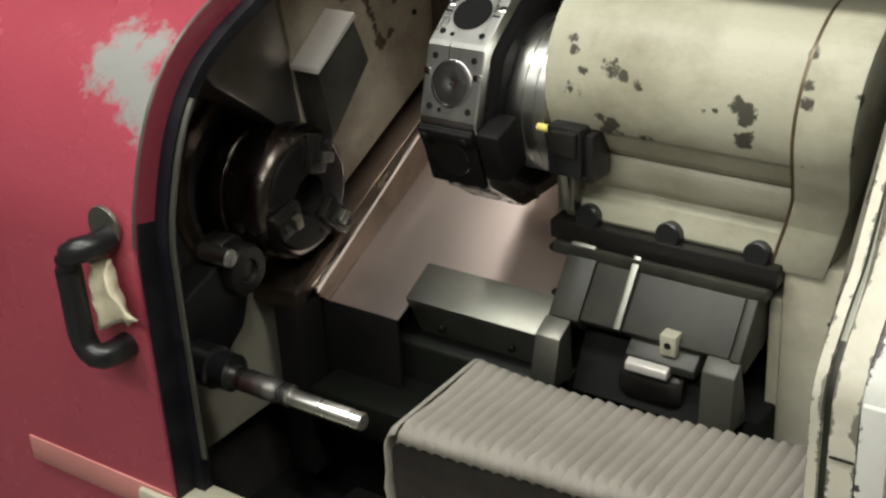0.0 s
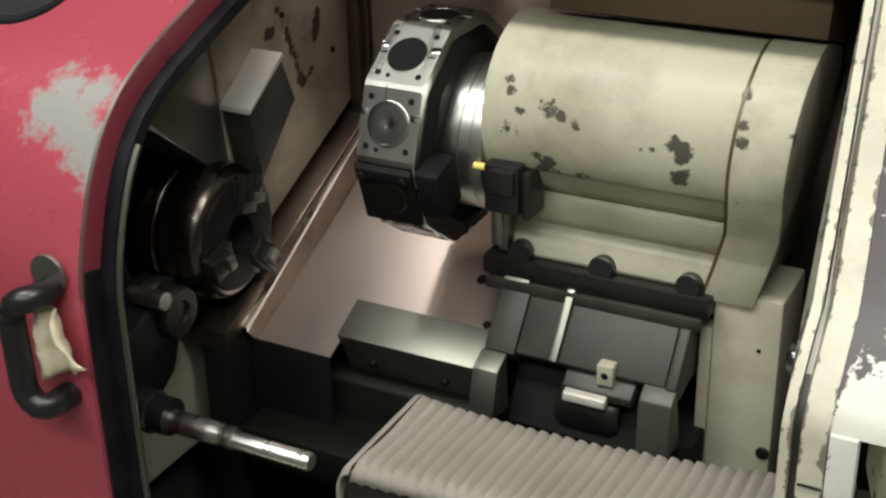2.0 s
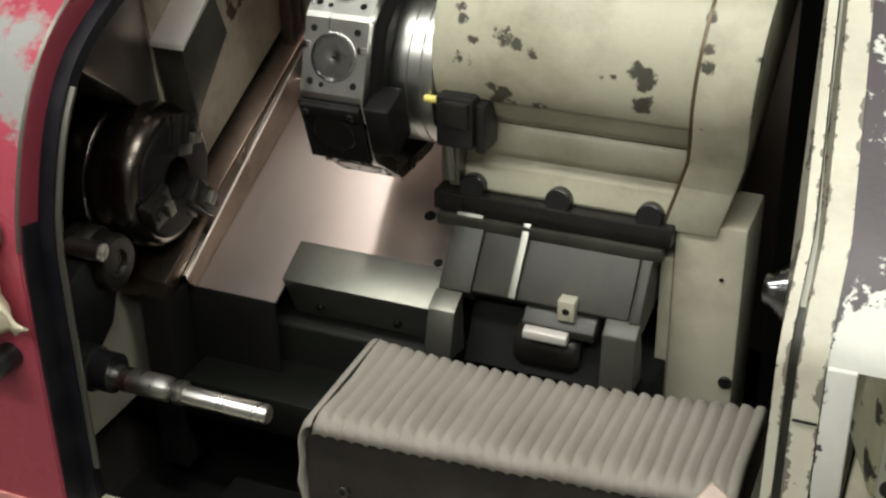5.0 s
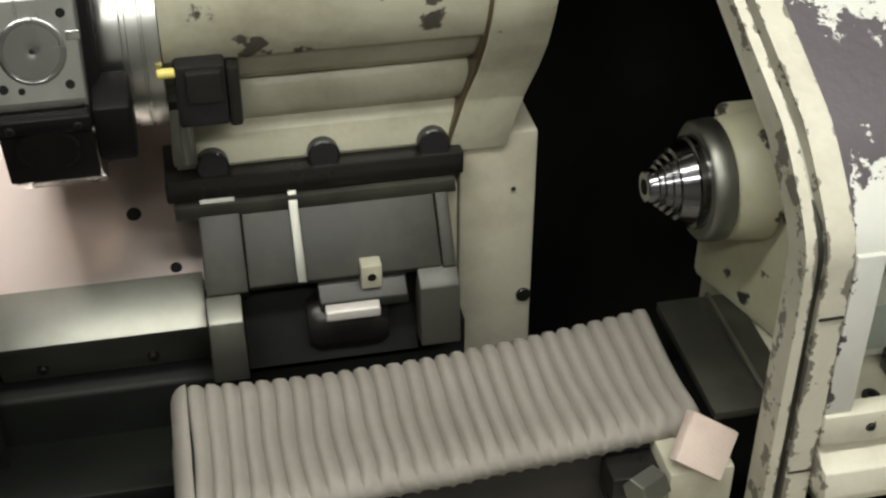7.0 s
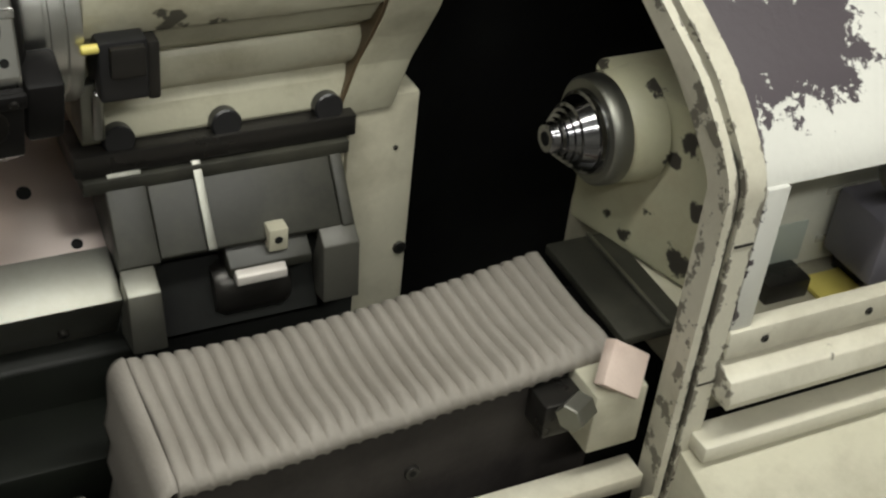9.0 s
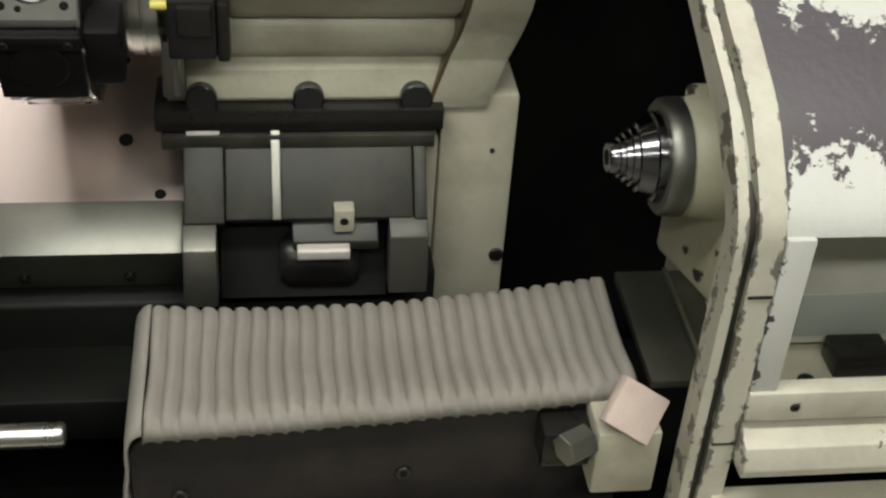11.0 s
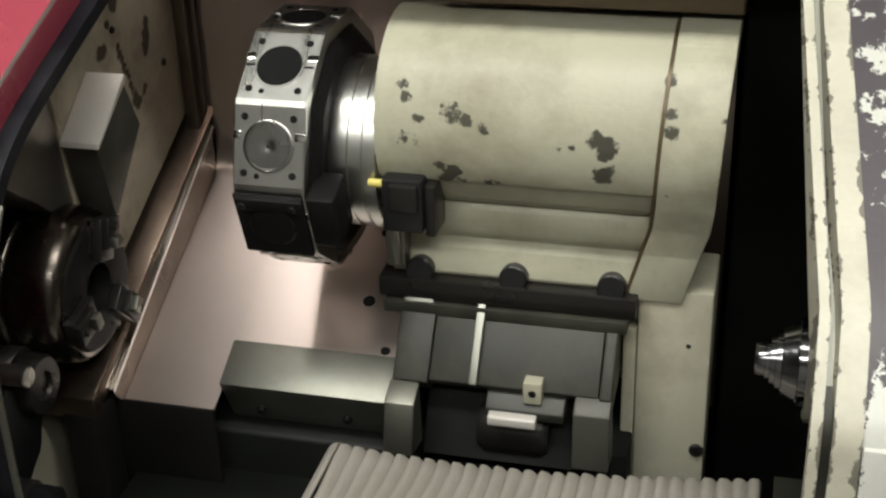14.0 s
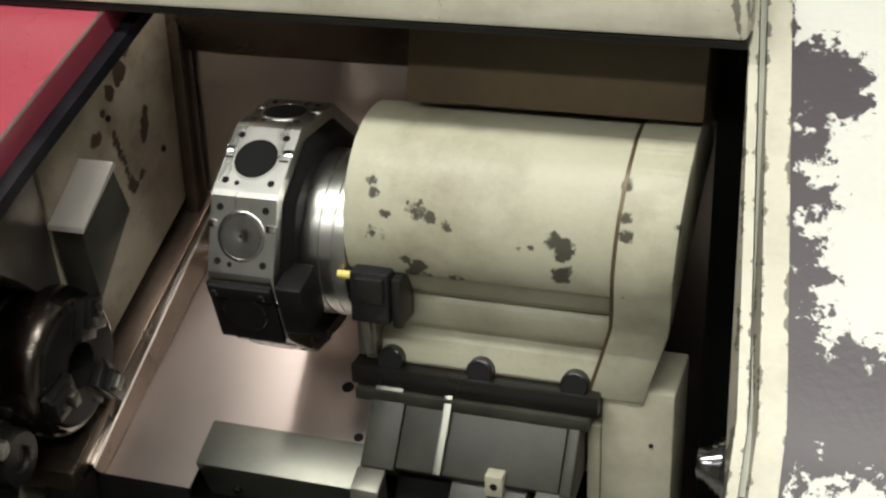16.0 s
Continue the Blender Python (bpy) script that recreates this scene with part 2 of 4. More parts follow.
black_plastic = mat("black_plastic", (0.012, 0.012, 0.013), 0.32, 0, 0.2, 20, 0.05)
rubber = mat("black_rubber_seal", (0.008, 0.008, 0.011), 0.45, 0, 0.3, 16, 0.2, (0.05, 0.05, 0.055), 0.25, 14, spec=0.18)
# near-black: the darkness inside holes, recesses and the interior, put into the colour
unlit_black = mat("unlit_black_interior", (0.007, 0.007, 0.007), 0.75, 0, 0.4, 6, 0.2, (0.016, 0.018, 0.015), 0.6, 3, spec=0.15)
# bare steel made pale: the lamp's reflection is put into its colour
lit_steel = mat("bare_steel_paled_for_light", (0.55, 0.52, 0.48), 0.42, 0.35, 0.12, 12, 0.08)
# grimy green taken down to near black for the shadow under the tray
green_shaded = mat("dark_green_grimy_shaded_casting", (0.006, 0.0075, 0.005), 0.55, 0, 0.5, 6, 0.2, (0.004, 0.004, 0.004), 0.8, 5, spec=0.3)
fabric = mat("greige_bellows_fabric", (0.29, 0.268, 0.236), 0.75, 0, 0.10, 14, 0.3, (0.20, 0.18, 0.15), 0.5, 5)
# bellows front: shade below the folds is put into this dark colour
fabric_shaded = mat("shaded_bellows_front", (0.022, 0.019, 0.018), 0.65, 0, 0.4, 8, 0.2, (0.045, 0.040, 0.036), 0.7, 7, spec=0.25)
rust_panel = mat("brown_oily_panel", (0.13, 0.095, 0.055), 0.35, 0.3, 0.3, 5, 0.1, (0.05, 0.04, 0.03), 0.6, 3)
cloth = mat("cream_rag_cloth", (0.66, 0.60, 0.44), 0.9, 0, 0.12, 25, 0.6, (0.45, 0.38, 0.24), 0.4, 18)
pink_tape = mat("pinkish_foam_block", (0.66, 0.54, 0.47), 0.8, 0, 0.12, 25, 0.4, (0.45, 0.33, 0.28), 0.4, 14)
yellow = mat("yellow_plastic", (0.72, 0.62, 0.16), 0.4, 0, 0.1)
grey_box = mat("slate_grey_cover", (0.13, 0.125, 0.145), 0.4, 0, 0.15, 10)
floor_mat = mat("painted_concrete_floor", (0.16, 0.155, 0.14), 0.55, 0, 0.2, 2, 0.1, (0.14, 0.13, 0.12), 0.5, 1.5)
plaster = mat("workshop_plaster", (0.28, 0.28, 0.26), 0.8, 0, 0.1, 2, 0.1, (0.40, 0.38, 0.34), 0.4, 1)
ceil_mat = mat("dusty_ceiling", (0.18, 0.18, 0.175), 0.85, 0, 0.1, 2, 0.1)
glass_dark = mat("smoked_window", (0.03, 0.032, 0.034), 0.12, 0, 0.1, 6, 0.02)
label_green = mat("faded_grey_label", (0.38, 0.42, 0.37), 0.45, 0, 0.06)
label_grey = mat("worn_grey_mark", (0.42, 0.42, 0.36), 0.45, 0, 0.08)


# ---- building blocks ----
def part(name, bm, material, parent=None, label="", smooth=40):
    me = bpy.data.meshes.new(name)
    bmesh.ops.recalc_face_normals(bm, faces=bm.faces)
    bm.to_mesh(me)
    bm.free()
    me.materials.append(material)
    for p in me.polygons:
        p.use_smooth = True
    me.set_sharp_from_angle(angle=radians(smooth))
    ob = new(name, me)
    if parent is not None:
        ob.parent = parent
    if label:
        tagged(ob, label)
    return ob


def thing(name, label, category, group="", kind="", at=(0, 0, 0)):
    ob = new(name)
    ob.empty_display_size = 0.05
    ob.location = (0, 0, 0)
    return tagged(ob, label, category, group, kind)


def bevelled(bm, r, seg=2):
    if r > 0:
        bmesh.ops.bevel(bm, geom=list(bm.edges), offset=r, segments=seg, affect="EDGES", profile=0.5, clamp_overlap=True)
    return bm


def box(x0, x1, y0, y1, z0, z1, r=0.003, tilt=0.0, pivot=None):
    """A box with eased edges; tilt: degrees about the x axis, round pivot (y, z)."""
    bm = bmesh.new()
    bmesh.ops.create_cube(bm, size=1)
    for v in bm.verts:
        v.co = Vector(((x0 + x1) / 2 + v.co.x * (x1 - x0), (y0 + y1) / 2 + v.co.y * (y1 - y0), (z0 + z1) / 2 + v.co.z * (z1 - z0)))
    bevelled(bm, r)
    if tilt:
        py, pz = pivot if pivot else ((y0 + y1) / 2, (z0 + z1) / 2)
        bmesh.ops.rotate(bm, verts=bm.verts, cent=(0, py, pz), matrix=Matrix.Rotation(radians(tilt), 3, "X"))
    return bm


def prism(profile, x0, x1, r=0.0):
    """A closed outline of (y, z) drawn out along x."""
    bm = bmesh.new()
    a = [bm.verts.new((x0, y, z)) for y, z in profile]
    b = [bm.verts.new((x1, y, z)) for y, z in profile]
    bm.faces.new(a)
    bm.faces.new(b[::-1])
    for i in range(len(a)):
        j = (i + 1) % len(a)
        bm.faces.new((a[i], b[i], b[j], a[j]))
    bmesh.ops.recalc_face_normals(bm, faces=bm.faces)
    return bevelled(bm, r) if r else bm


def strip(profile, x0, x1, thick):
    """A bent sheet: an open line of (y, z), thickened to its right, drawn out along x."""
    n = len(profile)
    back = []
    for i, (y, z) in enumerate(profile):
        ay, az = profile[max(0, i - 1)]
        by, bz = profile[min(n - 1, i + 1)]
        d = math.hypot(by - ay, bz - az)
        back.append((y + (bz - az) / d * thick, z - (by - ay) / d * thick))
    return prism(profile + back[::-1], x0, x1)


def turned(stations, y, z, seg=48):
    """A body of revolution about an x axis at (y, z): stations of (x, radius)."""
    bm = bmesh.new()
    rings = []
    for x, r in stations:
        if r <= 1e-6:
            rings.append([bm.verts.new((x, y, z))])
        else:
            rings.append([bm.verts.new((x, y + r * math.cos(2 * math.pi * i / seg), z + r * math.sin(2 * math.pi * i / seg))) for i in range(seg)])
    for p, q in zip(rings, rings[1:]):
        for i in range(seg):
            j = (i + 1) % seg
            if len(p) == 1 and len(q) == 1:
                continue
            if len(p) == 1:
                bm.faces.new((p[0], q[j], q[i]))
            elif len(q) == 1:
                bm.faces.new((p[i], p[j], q[0]))
            else:
                bm.faces.new((p[i], p[j], q[j], q[i]))
    return bm


def rod(p, q, r, seg=24, ease=0.0015):
    """A round bar from p to q with eased ends."""
    p, q = Vector(p), Vector(q)
    d = (q - p).length
    bm = turned([(0, 0), (0, r - ease), (ease, r), (d - ease, r), (d, r - ease), (d, 0)], 0, 0, seg)
    m = Matrix.Translation(p) @ (q - p).to_track_quat("X", "Z").to_matrix().to_4x4()
    bmesh.ops.transform(bm, matrix=m, verts=bm.verts)
    return bm


def tube(points, r, seg=12, name="tube"):
    """A round bar bent along points, as a mesh."""
    pts = [Vector(p) for p in points]
    bm = bmesh.new()
    rings = []
    for i, p in enumerate(pts):
        d = (pts[min(len(pts) - 1, i + 1)] - pts[max(0, i - 1)]).normalized()
        u = d.cross(Vector((0.31, 0.2, 0.93))).normalized()
        if rings and u.dot(last) < 0:
            u = -u
        last = u
        v = d.cross(u)
        rings.append([bm.verts.new(p + r * (math.cos(2 * math.pi * k / seg) * u + math.sin(2 * math.pi * k / seg) * v)) for k in range(seg)])
    for a, b in zip(rings, rings[1:]):
        for k in range(seg):
            bm.faces.new((a[k], a[(k + 1) % seg], b[(k + 1) % seg], b[k]))
    bm.faces.new(rings[0][::-1])
    bm.faces.new(rings[-1])
    return bm


def disc(p, n, r, h, seg=20, ease=0.001):
    """A low round head standing on p along the normal n."""
    p, n = Vector(p), Vector(n).normalized()
    return rod(p - n * 0.004, p + n * h, r, seg, ease)


def socket_screw(p, n, r, parent, material, h=0.006):
    """A cap screw with a hexagon socket."""
    p, n = Vector(p), Vector(n).normalized()
    s = part("screw", disc(p, n, r, h), material, parent)
    bm = bmesh.new()
    bmesh.ops.create_circle(bm, segments=6, radius=r * 0.5, cap_ends=True)
    ex = bmesh.ops.extrude_face_region(bm, geom=list(bm.faces))
    for v in [g for g in ex["geom"] if isinstance(g, bmesh.types.BMVert)]:
        v.co.z += 0.0006
    bmesh.ops.transform(bm, matrix=Matrix.Translation(p + n * h) @ n.to_track_quat("Z", "Y").to_matrix().to_4x4(), verts=bm.verts)
    part("socket", bm, unlit_black, s)
    return s


def arc(cy, cz, r, a0, a1, n):
    return [(cy + r * math.cos(radians(a0 + (a1 - a0) * i / n)), cz + r * math.sin(radians(a0 + (a1 - a0) * i / n))) for i in range(n + 1)]
# ---- workshop round the machine ----
def slab(name, x0, x1, y0, y1, z0, z1, material, label, cat):
    return tagged(part(name, box(x0, x1, y0, y1, z0, z1, 0.0), material), label, cat, kind="structure")


slab("floor", -5, 5, -4.5, 3.5, -0.2, 0.0, floor_mat, "grey painted concrete workshop floor", "floor")
slab("ceiling", -5, 5, -4.5, 3.5, 3.6, 3.8, ceil_mat, "dusty grey workshop ceiling", "ceiling")
slab("wall_north", -5, 5, 3.3, 3.5, 0, 3.6, plaster, "plain off-white workshop wall", "wall")
slab("wall_south", -5, 5, -4.5, -4.3, 0, 3.6, plaster, "plain off-white workshop wall", "wall")
slab("wall_east", 4.8, 5, -4.3, 3.3, 0, 3.6, plaster, "plain off-white workshop wall", "wall")
slab("wall_west", -5, -4.8, -4.3, 3.3, 0, 3.6, plaster, "plain off-white workshop wall", "wall")

# ---- enclosure shell ----
def rounded(p, off=0.0):
    """An outline of (y, z) with its corners eased, moved outwards by off."""
    for _ in range(2):
        q = [p[0]]
        for (ay, az), (by, bz) in zip(p, p[1:]):
            q += [(ay * 0.75 + by * 0.25, az * 0.75 + bz * 0.25), (ay * 0.25 + by * 0.75, az * 0.25 + bz * 0.75)]
        p = q + [p[-1]]
    out = []
    for i, (y, z) in enumerate(p):
        (ay, az), (by, bz) = p[max(0, i - 1)], p[min(len(p) - 1, i + 1)]
        d = math.hypot(by - ay, bz - az)
        out.append((y - (bz - az) / d * off, z + (by - ay) / d * off))
    return out


def shell(off=0.0, low=0.30):
    """The door's outline, from the bottom up: upright, a rounded shoulder, then a slope to the roof."""
    return rounded([(-0.509, low), (-0.509, 1.20), (-0.502, 1.265), (-0.488, 1.312), (-0.469, 1.362), (-0.443, 1.408), (-0.408, 1.448), (-0.365, 1.476), (-0.320, 1.496), (-0.250, 1.522), (-0.135, 1.562), (0.050, 1.626)], off)


def cut(p, z0, z1):
    """The stretch of an outline between two heights."""
    out = []
    for (ay, az), (by, bz) in zip(p, p[1:]):
        lo, hi = max(az, z0), min(bz, z1)
        if lo < hi:
            f = lambda z: (ay + (by - ay) * (z - az) / (bz - az), z)
            if not out:
                out.append(f(lo))
            out.append(f(hi))
    return out


def frame_line(off=0.0, low=0.45):
    """The fixed frame's outline, a little inside the sliding door's."""
    p = [(-0.450, low), (-0.450, 1.245), (-0.446, 1.268), (-0.434, 1.288), (-0.412, 1.310), (-0.380, 1.338), (-0.340, 1.366), (-0.280, 1.405), (0.075, 1.6535)]
    return rounded(p, off)


def lean(bm):
    """The upright leans inwards above the bend."""
    for v in bm.verts:
        if v.co.z > 1.35:
            v.co.x -= (v.co.z - 1.35) * 0.19
    return bm


enclosure = thing("lathe_enclosure", "cream painted steel lathe enclosure with flaking paint", "lathe enclosure")
part("edge_trim", lean(strip(frame_line(0.002), 0.468, 0.478, 0.034)), frame_paint, enclosure, "cream edge trim with paint rubbed off")
# the shadow line between trim and band is painted as a grey groove
part("edge_groove", lean(strip(cut(frame_line(-0.006), 1.30, 3), 0.478, 0.487, 0.022)), label_grey, enclosure, "groove along the edge, coloured grey for its shadow line")
part("edge_groove", strip(cut(frame_line(-0.006), 0.4, 1.30), 0.478, 0.487, 0.022), cover_steel, enclosure, "dark rubbed groove")
part("edge_band", lean(strip(frame_line(0.002), 0.487, 0.512, 0.030)), frame_paint, enclosure, "flaking white edge band")
part("upper_panel", lean(strip(cut(frame_line(0.0), 1.262, 3), 0.512, 1.25, 0.012)), peeled, enclosure, "white panel with big patches of peeled paint")
part("stile", box(0.513, 0.540, -0.452, -0.438, 1.088, 1.263, 0.002), peeled, enclosure)
part("upper_rail", box(0.513, 1.25, -0.456, -0.435, 1.052, 1.088, 0.003), frame_paint, enclosure, "scraped cream rail")
part("shelf_rail", prism([(-0.435, 1.046), (-0.475, 1.036), (-0.482, 1.012), (-0.478, 1.000), (-0.435, 1.000)], 0.513, 1.25, 0.002), frame_paint, enclosure)
part("lower_rail", box(0.500, 1.25, -0.480, -0.440, 0.928, 0.950, 0.003), frame_paint, enclosure)
part("slot_back", box(0.513, 1.25, -0.41, -0.40, 0.95, 1.0, 0), unlit_black, enclosure)
for x in (0.56, 0.70, 0.84):
    socket_screw((x, -0.456, 1.070), (0, -1, 0), 0.005, enclosure, dark_steel, 0.002)
for y, z in ((-0.452, 1.20), (-0.452, 1.02), (-0.452, 0.88)):
    part("panel_joint", box(0.4885, 0.5115, y - 0.0008, y + 0.004, z, z + 0.0025, 0.0004), dark_steel, enclosure)
part("base_cover", prism([(-0.452, 0.926), (-0.66, 0.865), (-0.66, 0.05), (-0.452, 0.05)], 0.49, 1.25, 0.004), cream, enclosure, "cream lower machine cover")
part("front_sill", box(-0.40, 0.46, -0.52, -0.46, 0.05, 0.88, 0.004), cream, enclosure)
part("side_panel", box(1.25, 1.27, -0.475, 0.75, 0.05, 1.66, 0), cream, enclosure)
# rear sheet takes the interior's shadow as its black colour
part("rear_panel", box(-1.30, 1.25, 0.70, 0.74, 0.05, 1.68, 0), unlit_black, enclosure, "rear sheet coloured black for the shadow")
part("left_end_panel", box(-1.32, -1.30, -0.475, 0.70, 0.05, 1.68, 0), cream, enclosure)
part("roof_panel", box(-1.30, 0.425, 0.012, 0.70, 1.655, 1.672, 0), cream, enclosure)
part("roof_panel", box(0.426, 1.25, 0.076, 0.70, 1.648, 1.665, 0), cream, enclosure)
part("roof_lip", box(-1.28, 0.424, -0.052, 0.012, 1.606, 1.672, 0.006), frame_paint, enclosure, "cream roof lip with grey scrapes")
part("rail_groove", box(-1.28, 0.424, -0.046, 0.02, 1.596, 1.604, 0.001), dark_steel, enclosure)
# added black sheet behind the tailstock, standing in for the unlit interior
part("dark_backing", box(0.372, 1.24, 0.16, 0.17, 0.55, 1.654, 0), unlit_black, enclosure, "added black sheet standing in for the dark interior")
part("rust_ledge", prism([(0.045, 1.480), (0.30, 1.40), (0.32, 1.40), (0.32, 1.652), (0.10, 1.652)], 0.01, 0.371, 0.003), rust_panel, enclosure, "brown oily sheet above the turret housing")
part("upper_back_sheet", prism([(0.246, 1.458), (0.262, 1.458), (0.180, 1.654), (0.160, 1.654)], -0.394, 0.008, 0.002), brown_steel, enclosure)

for x in (0.06, 0.15, 0.25, 0.34):
    socket_screw((x, 0.0725 + 0.004 * (x > 0.2), 1.565), (0, -0.95, -0.3), 0.004, enclosure, dark_steel, 0.003)

# headstock side
head = thing("headstock_wall", "stained cream headstock panel with dark oil marks", "machine wall", kind="structure")
part("side_panel", prism([(-0.085, 1.09), (0.27, 1.25), (0.27, 1.653), (-0.02, 1.58), (-0.130, 1.525)], -0.57, -0.415, 0.004), wall_cream, head)
part("steel_panel", prism([(-0.089, 1.20), (-0.134, 1.522), (-0.20, 1.49), (-0.32, 1.43), (-0.26, 1.35), (-0.18, 1.285)], -0.57, -0.419, 0.004), cover_metal, head, "dull grey steel panel with screws")
part("face_plate", prism([(-0.47, 0.55), (0.25, 0.55), (0.25, 1.60), (-0.05, 1.595), (-0.28, 1.47), (-0.42, 1.40), (-0.47, 1.28)], -0.54, -0.510, 0), cover_metal, head, "dull steel face plate round the spindle")
part("spindle_ring", turned([(-0.513, 0.0), (-0.513, 0.132), (-0.508, 0.136), (-0.500, 0.134), (-0.496, 0.130), (-0.496, 0.116), (-0.513, 0.108)], -0.15, 1.165, 64), brown_steel, head, "worn brown steel ring round the spindle nose")
part("pale_cover", box(-0.509, -0.47, -0.44, -0.12, 0.80, 1.062, 0.004), cream, head, "pale cover sheet below the spindle")
part("skirt", prism([(-0.19, 1.018), (0.27, 1.232), (0.27, 1.20), (-0.19, 0.985)], -0.50, -0.385, 0.003), brown_steel, head, "brown oily sloping skirt")
part("skirt_post", box(-0.432, -0.386, -0.192, -0.135, 0.70, 0.992, 0.004), oxide_and_shade_black, head)
part("corner_post", box(-0.415, -0.395, 0.225, 0.262, 1.18, 1.653, 0.004), brown_steel, head)
for y, z in ((-0.25, 1.30), (-0.06, 1.50), (0.05, 1.42), (0.18, 1.33), (0.2, 1.55)):
    socket_screw((-0.415 if y > -0.1 else -0.51, y, z), (1, 0, 0), 0.005, head, dark_steel, 0.003)

guard = thing("guard_block", "dark steel block bolted to the headstock panel", "block")
part("block_body", prism([(-0.114, 1.329), (-0.029, 1.385), (0.0, 1.315), (-0.094, 1.225)], -0.412, -0.366, 0.002), cover_steel, guard)
part("top_plate", prism([(-0.118, 1.330), (-0.116, 1.337), (-0.030, 1.394), (-0.025, 1.387)], -0.414, -0.362, 0.001), lit_steel, guard, "bare steel top plate, paled for the lamp's reflection")

# ---- chip tray sheet ----
SL = math.tan(radians(24.5))
tray = thing("chip_tray", "brushed stainless chip tray sheet with oil film", "chip tray")
line = [(-0.125, 0.978), (0.225, 0.978 + 0.35 * SL), (0.238, 0.978 + 0.35 * SL + 0.014), (0.245, 0.978 + 0.35 * SL + 0.04), (0.249, 1.456)]
part("sheet", strip(line, -0.38, -0.2535, 0.003), sheet_steel, tray)
part("sheet", strip([(-0.048, 0.978 + 0.077 * SL)] + line[1:], -0.2535, 0.02, 0.003), sheet_steel, tray)
part("edge_lip", prism([(-0.150, 1.002), (0.235, 1.002 + 0.385 * SL * 1.18), (0.235, 1.008 + 0.385 * SL * 1.18), (-0.150, 1.009)], -0.384, -0.378), bright, tray, "bright folded edge")
# stainless folds: dim reflections and shade are painted as brown and black
part("side_fold", prism([(-0.148, 1.001), (0.235, 1.000 + 0.385 * SL * 1.18), (0.235, 0.976 + 0.36 * SL), (-0.125, 0.974)], -0.3845, -0.3805), brown_steel, tray, "folded side of the sheet, browned for its dim reflections")
part("front_fold", box(-0.40, -0.254, -0.128, -0.122, 0.80, 0.977, 0.001), oxide_and_shade_black, tray, "front fold of the sheet, coloured black for shade")
part("hole", disc((-0.093, 0.049, 0.978 + 0.174 * SL + 0.001), (0, -SL, 1), 0.0085, 0.0012), unlit_black, tray, "round hole in the sheet")
part("hole", disc((-0.052, -0.020, 0.978 + 0.105 * SL + 0.001), (0, -SL, 1), 0.0065, 0.0012), unlit_black, tray)
part("hole", disc((-0.098, 0.155, 0.978 + 0.28 * SL + 0.001), (0, -SL, 1), 0.006, 0.0012), unlit_black, tray)
part("back_sheet", box(-0.40, 0.36, 0.268, 0.272, 0.8, 1.654, 0), sheet_steel, tray)

# ---- slide block ----
T = -26
blk = thing("way_cover_block", "ground steel way cover block with screws", "way cover")
part("block_body", box(-0.252, -0.024, -0.107, -0.038, 0.925, 1.006, 0.0025, -T, (-0.107, 1.006)), way_steel, blk)
for x in (-0.205, -0.087):
    socket_screw((x, -0.0865, 0.958), (0, -0.9, -0.44), 0.0065, blk, dark_steel, 0.003)

# the bed's parts carry their shadow in near-black colours
bed = thing("machine_bed", "dark green grimy cast lathe bed, blackened for its shadow", "machine bed")
part("casting", prism([(-0.095, 0.925), (0.10, 0.97), (0.10, 0.30), (-0.095, 0.30)], -0.52, 0.0, 0.006), green_shaded, bed)
part("ledge", box(-0.38, -0.03, -0.19, -0.09, 0.80, 0.862, 0.006), green_shaded, bed)
part("saddle", box(0.0, 0.27, -0.06, 0.12, 0.55, 0.935, 0.004), unlit_black, bed)
part("front_rail", box(-0.062, 0.46, -0.440, -0.404, 0.868, 0.889, 0.003), frame_paint, bed, "oil-stained cream front rail")
part("sump_floor", box(-0.52, 1.2, -0.46, 0.2, 0.60, 0.63, 0), unlit_black, bed)
part("front_way", box(-0.30, 1.2, -0.33, -0.20, 0.66, 0.72, 0.006), unlit_black, bed)

# ---- cross slide under the turret ----
slide = thing("cross_slide", "dark grey cross slide cover with steel side legs", "slide cover")
part("cover_plate", prism([(-0.022, 1.118), (-0.088, 1.036), (-0.080, 1.026), (0.02, 1.026), (0.02, 1.118)], 0.024, 0.236, 0.002), cover_steel, slide)
part("left_rail", prism([(-0.018, 1.126), (-0.092, 1.034), (-0.07, 1.01), (0.03, 1.03), (0.03, 1.126)], -0.022, 0.023, 0.002), cover_steel, slide)
part("right_rail", prism([(-0.020, 1.122), (-0.090, 1.035), (-0.07, 1.01), (0.03, 1.03), (0.03, 1.122)], 0.237, 0.252, 0.002), cover_steel, slide)
part("left_leg", prism([(-0.093, 1.035), (-0.123, 1.020), (-0.142, 0.955), (-0.09, 0.945)], -0.024, 0.014, 0.002), way_steel, slide, "bare steel leg")
part("right_leg", prism([(-0.085, 1.036), (-0.105, 1.020), (-0.112, 0.945), (-0.06, 0.935)], 0.208, 0.253, 0.002), leg_grey, slide, "dull grey leg")
part("wiper_strip", prism([(-0.022, 1.122), (-0.091, 1.036), (-0.094, 1.040), (-0.025, 1.127)], 0.076, 0.086, 0.0008), way_steel, slide, "pale metal strip")
part("recess", prism([(-0.045, 1.024), (-0.095, 0.93), (0.0, 0.90), (0.02, 1.02)], 0.016, 0.207, 0), unlit_black, slide)
part("stop_base", prism([(-0.075, 1.032), (-0.100, 1.012), (-0.100, 1.000), (-0.05, 1.0), (-0.05, 1.032)], 0.098, 0.196, 0.002), cover_steel, slide)
